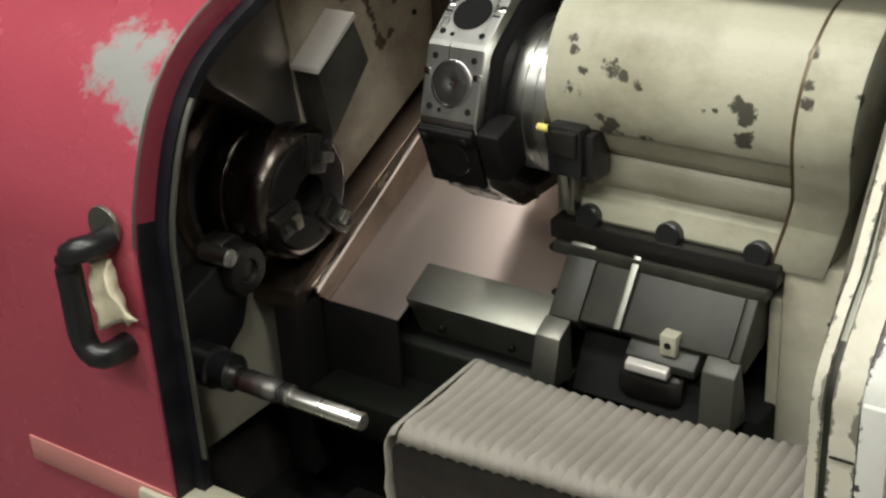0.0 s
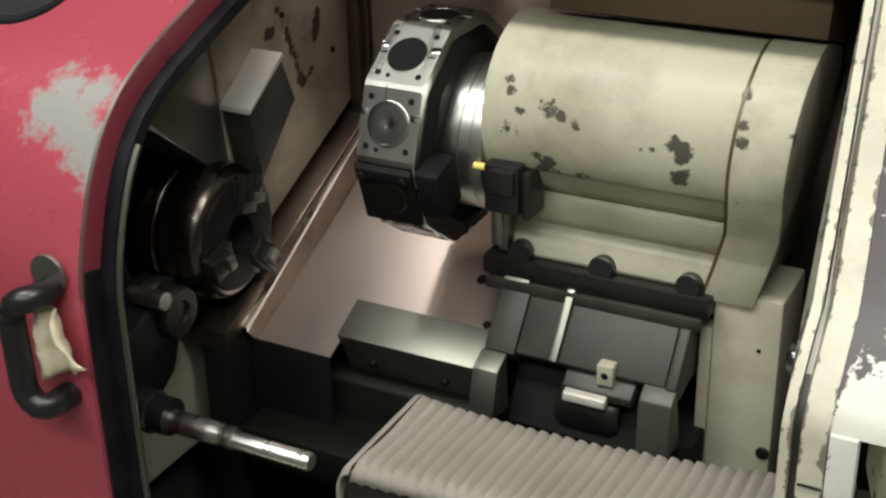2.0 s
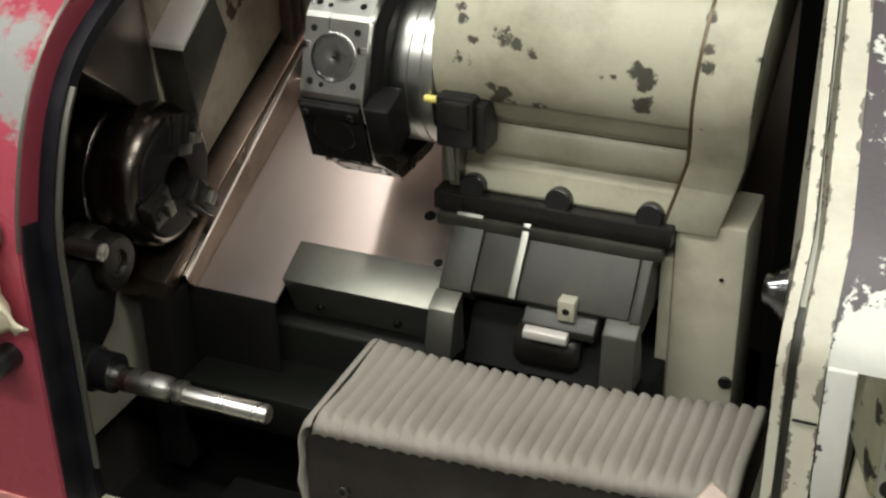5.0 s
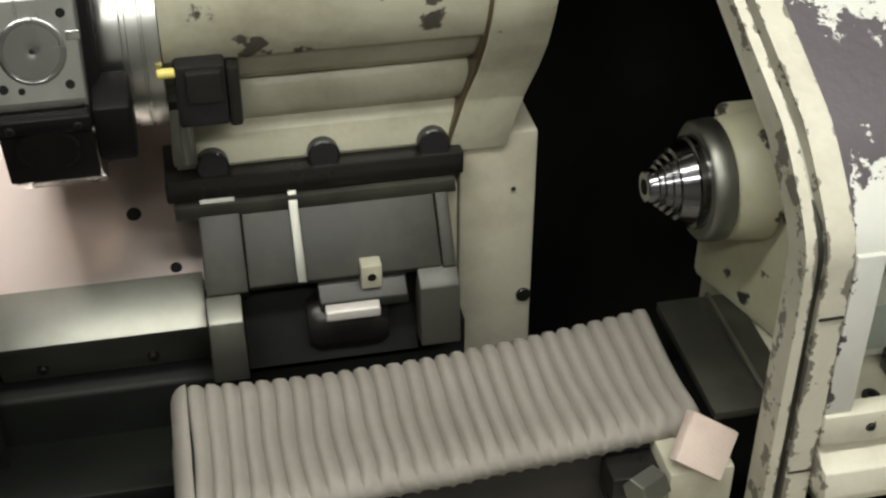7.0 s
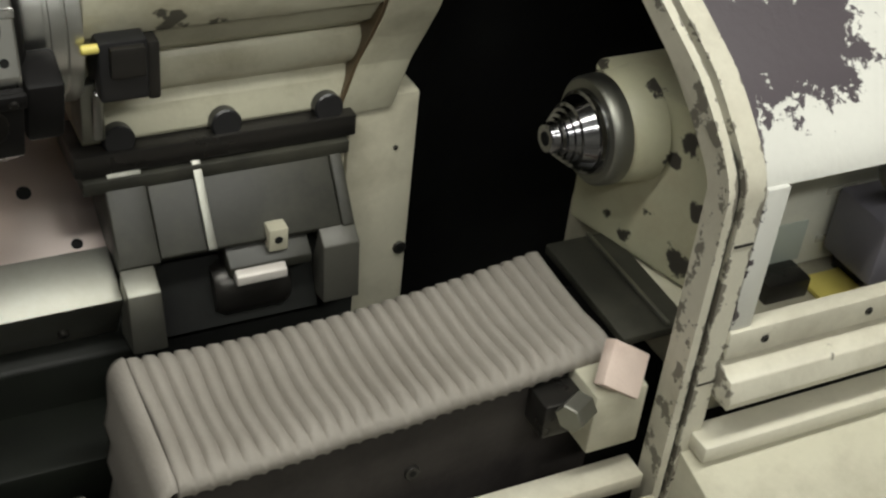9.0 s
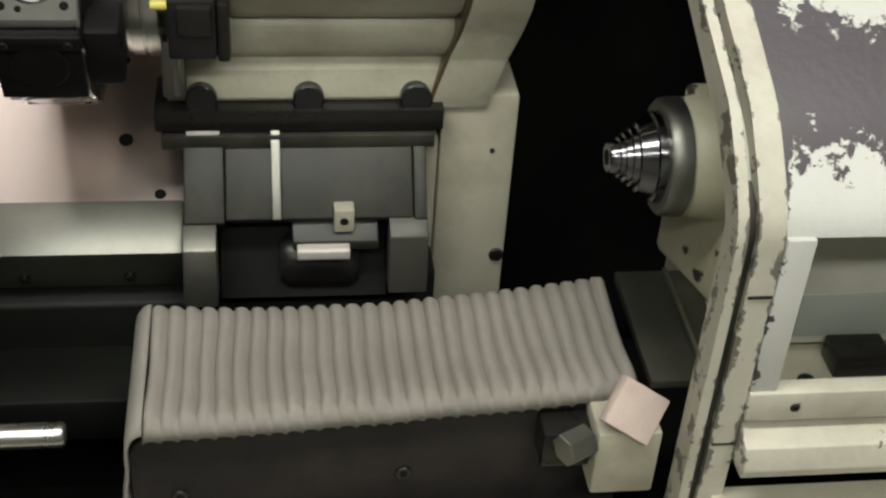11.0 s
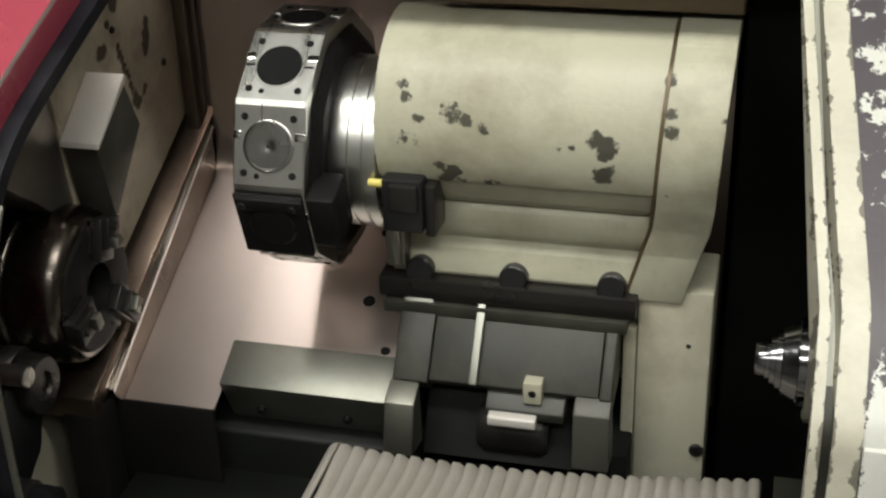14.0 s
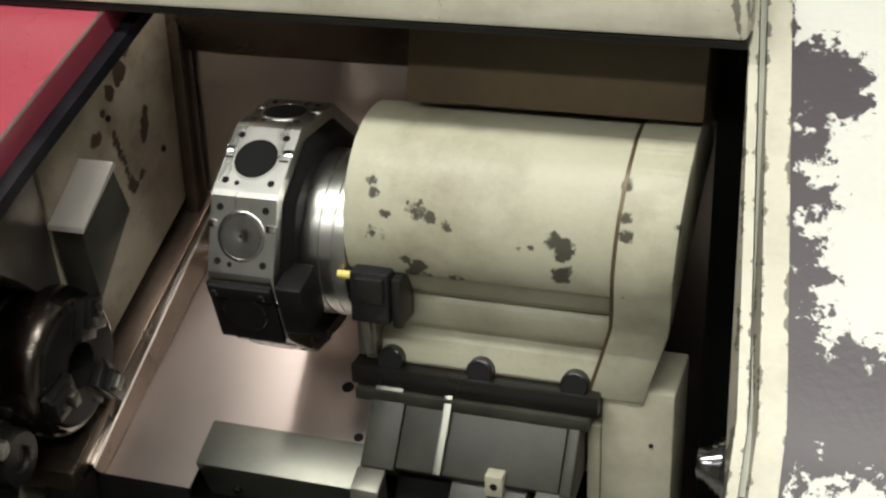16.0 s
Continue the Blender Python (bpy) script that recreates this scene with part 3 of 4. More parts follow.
part("stop_bar", prism([(-0.094, 1.012), (-0.110, 1.006), (-0.112, 0.996), (-0.108, 0.992), (-0.092, 0.996)], 0.103, 0.163, 0.002), lit_steel, slide, "round-edged bar, paled for its highlight")
for x in (0.045, 0.125, 0.215):
    socket_screw((x, -0.030, 1.110), (0, -0.78, 0.62), 0.0045, slide, dark_steel, 0.002)
part("slot_plate", prism([(-0.0205, 1.1262), (-0.0330, 1.1105), (-0.0360, 1.1130), (-0.0235, 1.1290)], -0.018, 0.019, 0.0006), way_steel, slide, "pale slotted plate")
nut = part("stop_block", box(0.145, 0.168, -0.096, -0.076, 1.022, 1.052, 0.002), cream, slide, "small white block with a hole")
part("hole", disc((0.1565, -0.096, 1.037), (0, -1, 0), 0.0052, 0.0008), unlit_black, nut)
part("motor_cap", turned([(0.085, 0), (0.085, 0.03), (0.095, 0.036), (0.165, 0.036), (0.175, 0.03), (0.175, 0)], -0.062, 0.962, 28), dark_steel, slide)

col = thing("column_plate", "cream painted upright plate with a black bolt", "plate")
part("plate", box(0.272, 0.362, -0.010, 0.10, 0.72, 1.150, 0.004), cream, col)
part("side_strip", box(0.254, 0.271, -0.006, 0.06, 0.72, 1.09, 0.003), cream, col)
socket_screw((0.352, -0.010, 0.922), (0, -1, 0), 0.009, col, dark_steel, 0.004)
socket_screw((0.335, -0.010, 1.075), (0, -1, 0), 0.003, col, dark_steel, 0.002)

# ---- turret ----
TY, TZ = 0.060, 1.345


def leaned(bm):
    """The housing's far end leans in towards its foot."""
    for v in bm.verts:
        if v.co.x > 0.2 and v.co.z < 1.45:
            v.co.x -= (1.45 - v.co.z) * 0.06 + max(0, 1.25 - v.co.z) * 0.22
    return bm


turret = thing("tool_turret", "cream tool turret with a bare steel ten-sided disc", "turret")
R = 0.121
prof = [(0.20, 1.40), (0.16, 1.435)] + arc(TY, TZ, R, 75, 205, 64) + [(-0.042, 1.288), (-0.026, 1.262), (-0.006, 1.247)] + arc(0.020, 1.222, 0.034, 130, 215, 8) + [(0.002, 1.194), (-0.006, 1.182), (-0.012, 1.150), (-0.010, 1.145), (0.20, 1.145)]
part("housing", leaned(prism(prof, -0.037, 0.297, 0.0015)), cream_housing, turret, "cream cylindrical housing with chipped paint")
cap_prof = [(0.20, 1.40), (0.16, 1.437)] + arc(TY, TZ, R + 0.003, 75, 200, 64) + [(-0.046, 1.275), (-0.030, 1.24), (-0.018, 1.20), (-0.014, 1.135), (0.20, 1.135)]
part("end_cap", leaned(prism(cap_prof, 0.301, 0.368, 0.004)), cream_housing, turret, "cream end cap with chipped edges")
part("seam", leaned(prism([(y * 0.985 + 0.001, TZ + (z - TZ) * 0.985) for y, z in cap_prof], 0.2965, 0.3015)), rust_panel, turret, "dark open seam")
part("clamp_rail", box(-0.052, 0.272, -0.032, 0.05, 1.117, 1.1445, 0.003), dark_steel, turret, "dark oily clamp rail")
part("wiper", box(-0.045, 0.262, -0.038, 0.02, 1.098, 1.115, 0.002), cover_steel, turret)
for x in (0.0, 0.119, 0.24):
    s = part("bolt", disc((x, -0.012, 1.152), (0, -1, 0.15), 0.0175, 0.014, 28, 0.002), black_plastic, turret, "black bolt cap")
DY, DZ = 0.046, 1.295
part("neck", turned([(-0.104, 0.05), (-0.104, 0.104), (-0.100, 0.107), (-0.074, 0.107), (-0.073, 0.1045), (-0.069, 0.1045), (-0.068, 0.107), (-0.056, 0.107), (-0.055, 0.105), (-0.053, 0.105), (-0.052, 0.1085), (-0.038, 0.1085), (-0.036, 0.05)], DY, DZ, 72), machined, turret, "turned steel neck")
AP = 0.156
FACES = [radians(36 * k - 18.5) for k in range(10)]


def facets(bm, x, ap, ch):
    vs = []
    for a in FACES:
        half = ap * math.tan(radians(18)) - ch
        for e in (-1, 1):
            vs.append(bm.verts.new((x, DY + ap * math.cos(a) - e * half * math.sin(a), DZ + ap * math.sin(a) + e * half * math.cos(a))))
    return vs


def ten_sided(steps):
    """A ten-sided ring from stations of (x, apothem, corner chamfer)."""
    bm = bmesh.new()
    rings = [facets(bm, *st) for st in steps]
    for a, b in zip(rings, rings[1:]):
        for k in range(20):
            bm.faces.new((a[k], a[(k + 1) % 20], b[(k + 1) % 20], b[k]))
    bm.faces.new(rings[-1])
    bm.faces.new(rings[0][::-1])
    return bm


tdisc = part("disc", ten_sided([(-0.108, AP - 0.03, 0.004), (-0.108, AP - 0.001, 0.004), (-0.110, AP, 0.004), (-0.194, AP, 0.004), (-0.196, AP - 0.002, 0.004), (-0.196, 0.05, 0.002)]), machined, turret, "bare steel ten-sided tool disc", 14)
part("backing_ring", ten_sided([(-0.097, 0.06, 0.002), (-0.097, AP - 0.032, 0.006), (-0.100, AP - 0.026, 0.006), (-0.1075, AP - 0.018, 0.006), (-0.1075, 0.06, 0.002)]), oxide_and_shade_black, turret, "black ten-sided backing ring", 14)
for k, a in enumerate(FACES):
    nrm = Vector((0, math.cos(a), math.sin(a)))
    tan = Vector((0, -math.sin(a), math.cos(a)))
    c = Vector((-0.152, DY, DZ)) + nrm * AP
    if k in (4, 3):
        part("tool_bore", disc(c, nrm, 0.0285, 0.0008, 40, 0.0003), unlit_black, tdisc, "open black tool bore")
        part("bore_rim", turned([(0, 0.0275), (0.0012, 0.028), (0.0012, 0.0300), (0, 0.0305)], 0, 0, 40), machined, tdisc).matrix_basis = Matrix.Translation(c) @ nrm.to_track_quat("X", "Z").to_matrix().to_4x4()
        part("clamp_slit", box(-0.194, -0.110, -0.0012, 0.0012, AP - 0.004, AP + 0.0006, 0), unlit_black, tdisc, "clamp slit").matrix_basis = Matrix.Translation((0, DY, DZ)) @ Matrix.Rotation(a - math.pi / 2, 4, "X")
    else:
        part("tool_plug", turned([(-0.004, 0), (-0.004, 0.031), (0.0016, 0.031), (0.0022, 0.0302), (0.0022, 0.0285), (0.0010, 0.0280), (0.0010, 0.0265), (0.0020, 0.0258), (0.0016, 0.012), (0.0012, 0.004), (0.0, 0.0)], 0, 0, 48), plug_steel, tdisc, "turned steel plug").matrix_basis = Matrix.Translation(c) @ nrm.to_track_quat("X", "Z").to_matrix().to_4x4()
        part("plug_centre", disc(c + nrm * 0.0006, nrm, 0.0026, 0.0012, 12, 0.0003), dark_steel, tdisc)
    for sx in (-1, 1):
        for st in (-1, 1):
            part("screw_hole", disc(c + Vector((sx * 0.030, 0, 0)) + tan * st * 0.033, nrm, 0.0045, 0.0009, 14, 0.0003), unlit_black, tdisc)
    part("screw_hole", disc(c + Vector((-0.014, 0, 0)) + tan * 0.036, nrm, 0.0034, 0.0009, 14, 0.0003), unlit_black, tdisc)
    for sx, wide in ((-0.0385, 0.0055), (0.0385, 0.0065)):
        part("key_slot", box(-wide, wide, -0.0045, 0.0045, -0.0006, 0.0014, 0.0004), bright, tdisc).matrix_basis = Matrix.Translation(c + Vector((sx, 0, 0)) - tan * 0.012) @ Matrix.Rotation(a - math.pi / 2, 4, "X")

holder = thing("tool_holder", "black oiled tool holder block clamped on the turret disc", "tool holder")
M = Matrix.Translation((0, DY, DZ)) @ Matrix.Rotation(FACES[6] - math.pi / 2, 4, "X")
for nm, bm, mt, lb in (("holder_body", box(-0.195, -0.109, -0.046, 0.046, AP + 0.0024, AP + 0.009, 0.002), oxide_and_shade_black, ""), ("clamp_bar", box(-0.191, -0.107, 0.028, 0.047, AP + 0.009, AP + 0.016, 0.003), oxide_and_shade_black, ""), ("holder_wedge", box(-0.107, -0.070, -0.030, 0.046, AP - 0.045, AP + 0.008, 0.006), oxide_and_shade_black, ""), ("holder_bore", rod((-0.152, 0, AP + 0.008), (-0.152, 0, AP + 0.0115), 0.029, 40), dark_steel, "dark oily round plug"), ("clamp_screw", rod((-0.182, 0.037, AP + 0.015), (-0.182, 0.037, AP + 0.018), 0.005), dark_steel, ""), ("clamp_screw", rod((-0.120, 0.037, AP + 0.015), (-0.120, 0.037, AP + 0.018), 0.005), dark_steel, "")):
    bmesh.ops.transform(bm, matrix=M, verts=bm.verts)
    part(nm, bm, mt, holder, lb)

sensor = thing("coolant_block", "black coolant valve block with a yellow plug", "valve block")
part("block", box(-0.028, 0.022, -0.075, -0.02, 1.232, 1.300, 0.004), black_plastic, sensor)
part("cap", box(-0.018, 0.018, -0.083, -0.070, 1.262, 1.296, 0.003), dark_steel, sensor)
part("side_lug", box(0.022, 0.036, -0.068, -0.02, 1.225, 1.292, 0.004), dark_steel, sensor)
part("yellow_plug", rod((-0.044, -0.070, 1.293), (-0.026, -0.070, 1.293), 0.0052, 14), yellow, sensor, "yellow plastic plug")
part("bracket", box(-0.040, -0.015, -0.030, 0.02, 1.160, 1.230, 0.003), way_steel, sensor)
part("nozzle", rod((-0.024, -0.03, 1.165), (-0.024, -0.045, 1.230), 0.005, 12), machined, sensor)

# ---- chuck ----
CY, CZ = -0.150, 1.160
chuck = thing("lathe_chuck", "oily dark three-jaw lathe chuck", "chuck")
part("chuck_body", turned([(-0.54, 0.05), (-0.520, 0.06), (-0.516, 0.072), (-0.502, 0.074), (-0.500, 0.092), (-0.496, 0.097), (-0.452, 0.099), (-0.449, 0.0965), (-0.444, 0.0965), (-0.441, 0.099), (-0.412, 0.099), (-0.398, 0.0975), (-0.387, 0.0935), (-0.380, 0.087), (-0.377, 0.078), (-0.377, 0.05)], CY, CZ, 72), chuck_steel, chuck)
# face turned away from the light: its darkness is painted black
part("chuck_face", turned([(-0.3785, 0.0815), (-0.3750, 0.079), (-0.3735, 0.075), (-0.3735, 0.03), (-0.40, 0.028), (-0.40, 0.0)], CY, CZ, 72), oxide_and_shade_black, chuck, "chuck face coloured black for its shade")
for k in range(3):
    M = Matrix.Translation((0, CY, CZ)) @ Matrix.Rotation(radians(-18 + 120 * k), 4, "X")
    for nm, b, mt in (("jaw", box(-0.377, -0.362, -0.017, 0.017, 0.034, 0.088, 0.002), dark_steel), ("jaw_step", box(-0.363, -0.353, -0.015, 0.015, 0.050, 0.090, 0.002), dark_steel), ("jaw_tip", box(-0.354, -0.344, -0.010, 0.010, 0.052, 0.066, 0.002), way_steel), ("jaw_screw", rod((-0.354, 0, 0.078), (-0.349, 0, 0.078), 0.006), dark_steel)):
        bmesh.ops.transform(b, matrix=M, verts=b.verts)
        part(nm, b, mt, chuck)
    for s in (-0.023, 0.023):
        b = box(-0.400, -0.3731, s - 0.003, s + 0.003, 0.045, 0.078, 0.0005)
        bmesh.ops.transform(b, matrix=M, verts=b.verts)
        part("jaw_slot", b, dark_steel, chuck)
    for a in (45, 75):
        r = radians(32 + 120 * k + a + 90)
        part("body_hole", disc((-0.3745, CY + 0.062 * math.cos(r), CZ + 0.062 * math.sin(r)), (1, 0, 0), 0.006, 0.0012, 14, 0.0004), unlit_black, chuck)

# ---- tool setting arm ----
arm = thing("tool_setter_arm", "black tool setter arm with a bright steel rod", "tool setter")
part("pivot", turned([(-0.47, 0), (-0.47, 0.042), (-0.425, 0.042), (-0.424, 0.038), (-0.405, 0.038), (-0.400, 0.034), (-0.400, 0.018), (-0.405, 0.016), (-0.405, 0)], -0.262, 1.085, 40), dark_steel, arm)
part("pivot_pin", rod((-0.445, -0.300, 1.122), (-0.392, -0.300, 1.122), 0.013, 24), machined, arm, "bright steel pin")
part("pivot_ring", turned([(-0.452, 0.0425), (-0.450, 0.0435), (-0.430, 0.0435), (-0.428, 0.0425)], -0.262, 1.085, 40), machined, arm, "bright steel band")
part("arm_body", prism([(-0.30, 1.110), (-0.238, 1.070), (-0.270, 0.995), (-0.340, 0.950), (-0.405, 0.955), (-0.405, 1.075)], -0.465, -0.415, 0.006), black_plastic, arm)
part("boss", turned([(-0.43, 0), (-0.43, 0.03), (-0.375, 0.03), (-0.372, 0.026), (-0.345, 0.026), (-0.345, 0)], -0.369, 0.993, 32), black_plastic, arm)
part("rod_sleeve", turned([(-0.35, 0), (-0.35, 0.016), (-0.27, 0.0165), (-0.262, 0.014), (-0.255, 0.0155), (-0.246, 0.0155), (-0.244, 0.012), (-0.244, 0)], -0.369, 0.988, 28), machined, arm, "steel sleeve")
part("rod", turned([(-0.246, 0), (-0.246, 0.0125), (-0.131, 0.0125), (-0.128, 0.0105), (-0.128, 0)], -0.369, 0.986, 28), machined, arm, "bright round rod end")

# ---- bellows ----
bellows = thing("bellows_cover", "greige ribbed bellows way cover", "bellows cover")
NR = 29
bm = bmesh.new()
rows = []
for i in range(NR * 4 + 1):
    f = i / (NR * 4)
    x = -0.052 + 0.487 * (f + (-0.0004, -0.0028, 0.0, 0.0028)[ph] if 0 < i < NR * 4 else f)
    ph = i % 4
    up = (0.0, 0.0072, 0.0084, 0.0072)[ph]
    lift = 1.018 + 0.010 * f + up + 0.0012 * noise.noise((f * 9, 0, 3))
    sag = 0.017 * math.sin(math.pi * f ** 0.85)
    yb, yf = -0.208 + 0.018 * f - 0.004 * math.sin(math.pi * f), -0.402 + 0.026 * f + 0.002 * noise.noise((f * 6, 4, 3))
    ring = [(yb + 0.002, lift - 0.16), (yb - 0.001, lift - 0.02)]
    ring += [(yb - 0.004, lift - 0.006), (yb - 0.014, lift - 0.001)]
    for k in range(1, 6):
        g = k / 6
        ring.append((yb + (yf - yb) * g, lift - 0.004 * math.sin(math.pi * g)))
    ring += [(yf + 0.018, lift - 0.002), (yf + 0.005, lift - 0.006), (yf, lift - 0.018)]
    rows.append([bm.verts.new((x + 0.003 * noise.noise((f * 7, k * 0.4, 1)), y, z - sag * max(0.15, 1 - k / 10) - up * (0.6 if k < 2 or k > 10 else 0.35 if k in (2, 10) else 0.25 * abs(noise.noise((i * 0.31, k * 0.5, 6)))))) for k, (y, z) in enumerate(ring)])
for a, b in zip(rows, rows[1:]):
    for k in range(len(a) - 1):
        bm.faces.new((a[k], a[k + 1], b[k + 1], b[k]))
ob = part("ribbed_top", bm, fabric, bellows, "greige fabric folds", 80)
md = ob.modifiers.new("thickness", "SOLIDIFY"); md.thickness = 0.002; md.offset = -1
bm = bmesh.new()
rows = []
for i in range(13):
    a = i / 12
    # the end folds roll over and hang down
    if i < 6:
        x, z = -0.052 - 0.018 * math.sin(radians(90 * i / 5)), 0.992 + 0.030 * math.cos(radians(90 * i / 5))
    else:
        x, z = -0.070 - (0.005 if i % 2 else 0.0), 0.992 - 0.028 * (i - 5)
    rows.append([bm.verts.new((x, y, z - (0.008 if k in (0, 6) else 0))) for k, y in enumerate((-0.206, -0.218, -0.25, -0.31, -0.35, -0.393, -0.404))])
for a, b in zip(rows, rows[1:]):
    for k in range(6):
        bm.faces.new((a[k], a[k + 1], b[k + 1], b[k]))
ob = part("end_fold", bm, fabric, bellows, "hanging end folds", 80)
md = ob.modifiers.new("thickness", "SOLIDIFY"); md.thickness = 0.003; md.offset = -1
bm = bmesh.new()
outline = [(-0.0665, 0.80), (-0.0665, 0.972)] + [(-0.0365 - 0.030 * math.cos(radians(a)), 0.972 + 0.030 * math.sin(radians(a))) for a in range(15, 91, 15)] + [(0.432, 1.010), (0.432, 0.80)]
faces = [[bm.verts.new((x, -0.392 + 0.052 * (x + 0.05) + back, z)) for x, z in outline] for back in (0.0, 0.02)]
bm.faces.new(faces[0])
bm.faces.new(faces[1][::-1])
for k in range(len(outline)):
    q = (k + 1) % len(outline)
    bm.faces.new((faces[0][k], faces[1][k], faces[1][q], faces[0][q]))
lining = part("front_lining", bm, fabric_shaded, bellows, "front panel coloured dark for its shadow, rounded at its corner")
for x, z in ((-0.021, 0.918), (0.202, 0.926)):
    socket_screw((x, -0.392 + 0.052 * (x + 0.05), z), (0, -1, 0), 0.0085, lining, dark_steel, 0.004)

# ---- tailstock ----
DX = 0.380
tail = thing("tailstock", "cream box tailstock with a steel live centre", "tailstock")
TX0, TX1 = 0.186 + DX, 0.460 + DX
XB = TX0 - 0.062
bm = bmesh.new()
plan = ((XB, -0.146), (TX0 - 0.006, -0.320), (TX1, -0.320), (TX1, -0.146))
lo = [bm.verts.new((x, y, 1.030)) for x, y in plan]
hi = [bm.verts.new((x, y, 1.246)) for x, y in plan]
bm.faces.new(lo)
bm.faces.new(hi[::-1])
for k in range(4):
    bm.faces.new((lo[k], hi[k], hi[(k + 1) % 4], lo[(k + 1) % 4]))
bmesh.ops.recalc_face_normals(bm, faces=bm.faces)
part("body", bevelled(bm, 0.008), cream_tail, tail, "cream body with chipped edges")
part("top_edge", box(TX0 + 0.004, TX1 - 0.004, -0.3235, -0.3155, 1.238, 1.249, 0.002), cover_steel, tail, "dark rubbed top edge")
cover = part("front_cover", box(TX0 + 0.002, TX1 - 0.004, -0.324, -0.3195, 1.034, 1.236, 0.002), grey_white, tail, "pale grey front cover")
for x, z in ((0.02, 1.212), (0.018, 1.112), (0.018, 1.048), (0.14, 1.215), (0.255, 1.21), (0.255, 1.05)):
    part("rubbed_spot", disc((TX0 + x, -0.3235, z), (0, -1, 0), 0.013, 0.0008, 14, 0.0003), cover_steel, cover)
    socket_screw((TX0 + x, -0.3245, z), (0, -1, 0), 0.0055, cover, dark_steel, 0.002)
part("grey_disc", disc((TX0 + 0.020, -0.3235, 1.078), (0, -1, 0), 0.0125, 0.001, 18, 0.0003), cover_steel, cover)
part("label_plate", box(TX0 + 0.040, TX0 + 0.145, -0.3262, -0.3235, 1.045, 1.100, 0.0008), label_green, cover, "faded grey-green rectangle")
for x, z in ((0.118, 1.178), (0.205, 1.172), (0.160, 1.130), (0.165, 1.062)):
    part("mark", box(TX0 + x, TX0 + x + 0.042, -0.3258, -0.3235, z, z + 0.010, 0.0012), label_grey, cover, "plain grey bar mark")
QY, QZ = -0.205, 1.190
part("quill_flange", turned([(XB - 0.012, 0.02), (XB - 0.012, 0.058), (XB - 0.008, 0.062), (XB + 0.030, 0.066), (XB + 0.040, 0.02)], QY, QZ, 48), cream_tail, tail, "cream quill flange")
part("quill", turned([(XB - 0.036, 0.02), (XB - 0.036, 0.058), (XB - 0.033, 0.061), (XB - 0.022, 0.062), (XB - 0.014, 0.062), (XB - 0.011, 0.02)], QY, QZ, 48), way_steel, tail, "grey steel quill end")
part("live_centre", turned([(XB - 0.088, 0.0), (XB - 0.088, 0.0150), (XB - 0.086, 0.0170), (XB - 0.078, 0.0180), (XB - 0.0775, 0.0210), (XB - 0.073, 0.0215), (XB - 0.0725, 0.0255), (XB - 0.067, 0.0270), (XB - 0.0665, 0.0305), (XB - 0.061, 0.0320), (XB - 0.060, 0.0360), (XB - 0.045, 0.0430), (XB - 0.044, 0.0470), (XB - 0.034, 0.0485), (XB - 0.033, 0.02)], QY, QZ, 56), chuck_bright, tail, "dark chrome stepped live centre")
part("centre_hole", disc((XB - 0.0882, QY, QZ), (-1, 0, 0), 0.0080, 0.0006, 14, 0.0002), unlit_black, tail)
part("hose_fitting", rod((TX0 + 0.14, -0.152, 1.258), (TX0 + 0.30, -0.150, 1.256), 0.006, 14), way_steel, tail, "steel pipe fitting")
part("fitting_nut", rod((TX0 + 0.155, -0.152, 1.258), (TX0 + 0.180, -0.152, 1.258), 0.010, 6), bright, tail)
base = part("base", prism([(-0.10, 1.026), (-0.40, 1.022), (-0.425, 1.010), (-0.425, 0.945), (-0.10, 0.94)], TX0 - 0.028, TX1 + 0.2, 0.004), cream, tail, "cream tailstock base")
part("wiper_plate", prism([(-0.195, 1.034), (-0.37, 1.030), (-0.37, 1.020), (-0.195, 1.022)], TX0 - 0.118, TX0 - 0.030, 0.001), cover_steel, tail, "dark wiper plate")
part("wiper_strip", box(TX0 - 0.065, TX0 - 0.060, -0.37, -0.195, 1.034, 1.039, 0.001), way_steel, tail)
socket_screw((TX0 - 0.012, -0.375, 1.022), (0, 0, 1), 0.009, tail, dark_steel, 0.005)
socket_screw((TX0 + 0.045, -0.370, 1.022), (0, 0, 1), 0.009, tail, dark_steel, 0.005)
for x in (0.075, 0.20):
    part("clamp_block", box(TX0 + x, TX0 + x + 0.06, -0.365, -0.326, 1.020, 1.048, 0.003), dark_steel, tail, "dark steel clamp block")
part("yellow_strip", box(TX0 + 0.14, TX0 + 0.20, -0.395, -0.34, 1.023, 1.030, 0.002), yellow, tail)
foot = thing("foam_block", "pinkish foam block stuck on the bracket", "foam block")
bm = box(-0.027, 0.027, -0.008, 0.008, -0.025, 0.025, 0.002)
bmesh.ops.transform(bm, matrix=Matrix.Translation((0.421, -0.410, 1.030)) @ Euler((radians(-38), radians(33), radians(-8))).to_matrix().to_4x4(), verts=bm.verts)
part("block", bm, pink_tape, foot)
brk = thing("bracket", "grimy steel bracket with hexagon bolt under the bellows", "bracket")
part("plate", box(0.385, 0.45, -0.425, -0.36, 0.93, 1.012, 0.004), cream, brk)
part("hex_bolt", rod((0.350, -0.43, 0.998), (0.378, -0.415, 0.998), 0.017, 6), way_steel, brk)
part("arm", box(0.335, 0.385, -0.41, -0.37, 0.955, 1.0, 0.004), dark_steel, brk)

# handwheel and drive housing at the tailstock's far end
wheel = part("handwheel", tube([(0.775 + 0.052 * math.cos(radians(a)), -0.395, 1.225 + 0.052 * math.sin(radians(a))) for a in range(0, 361, 15)], 0.008), black_plastic, tail, "black spoked handwheel")
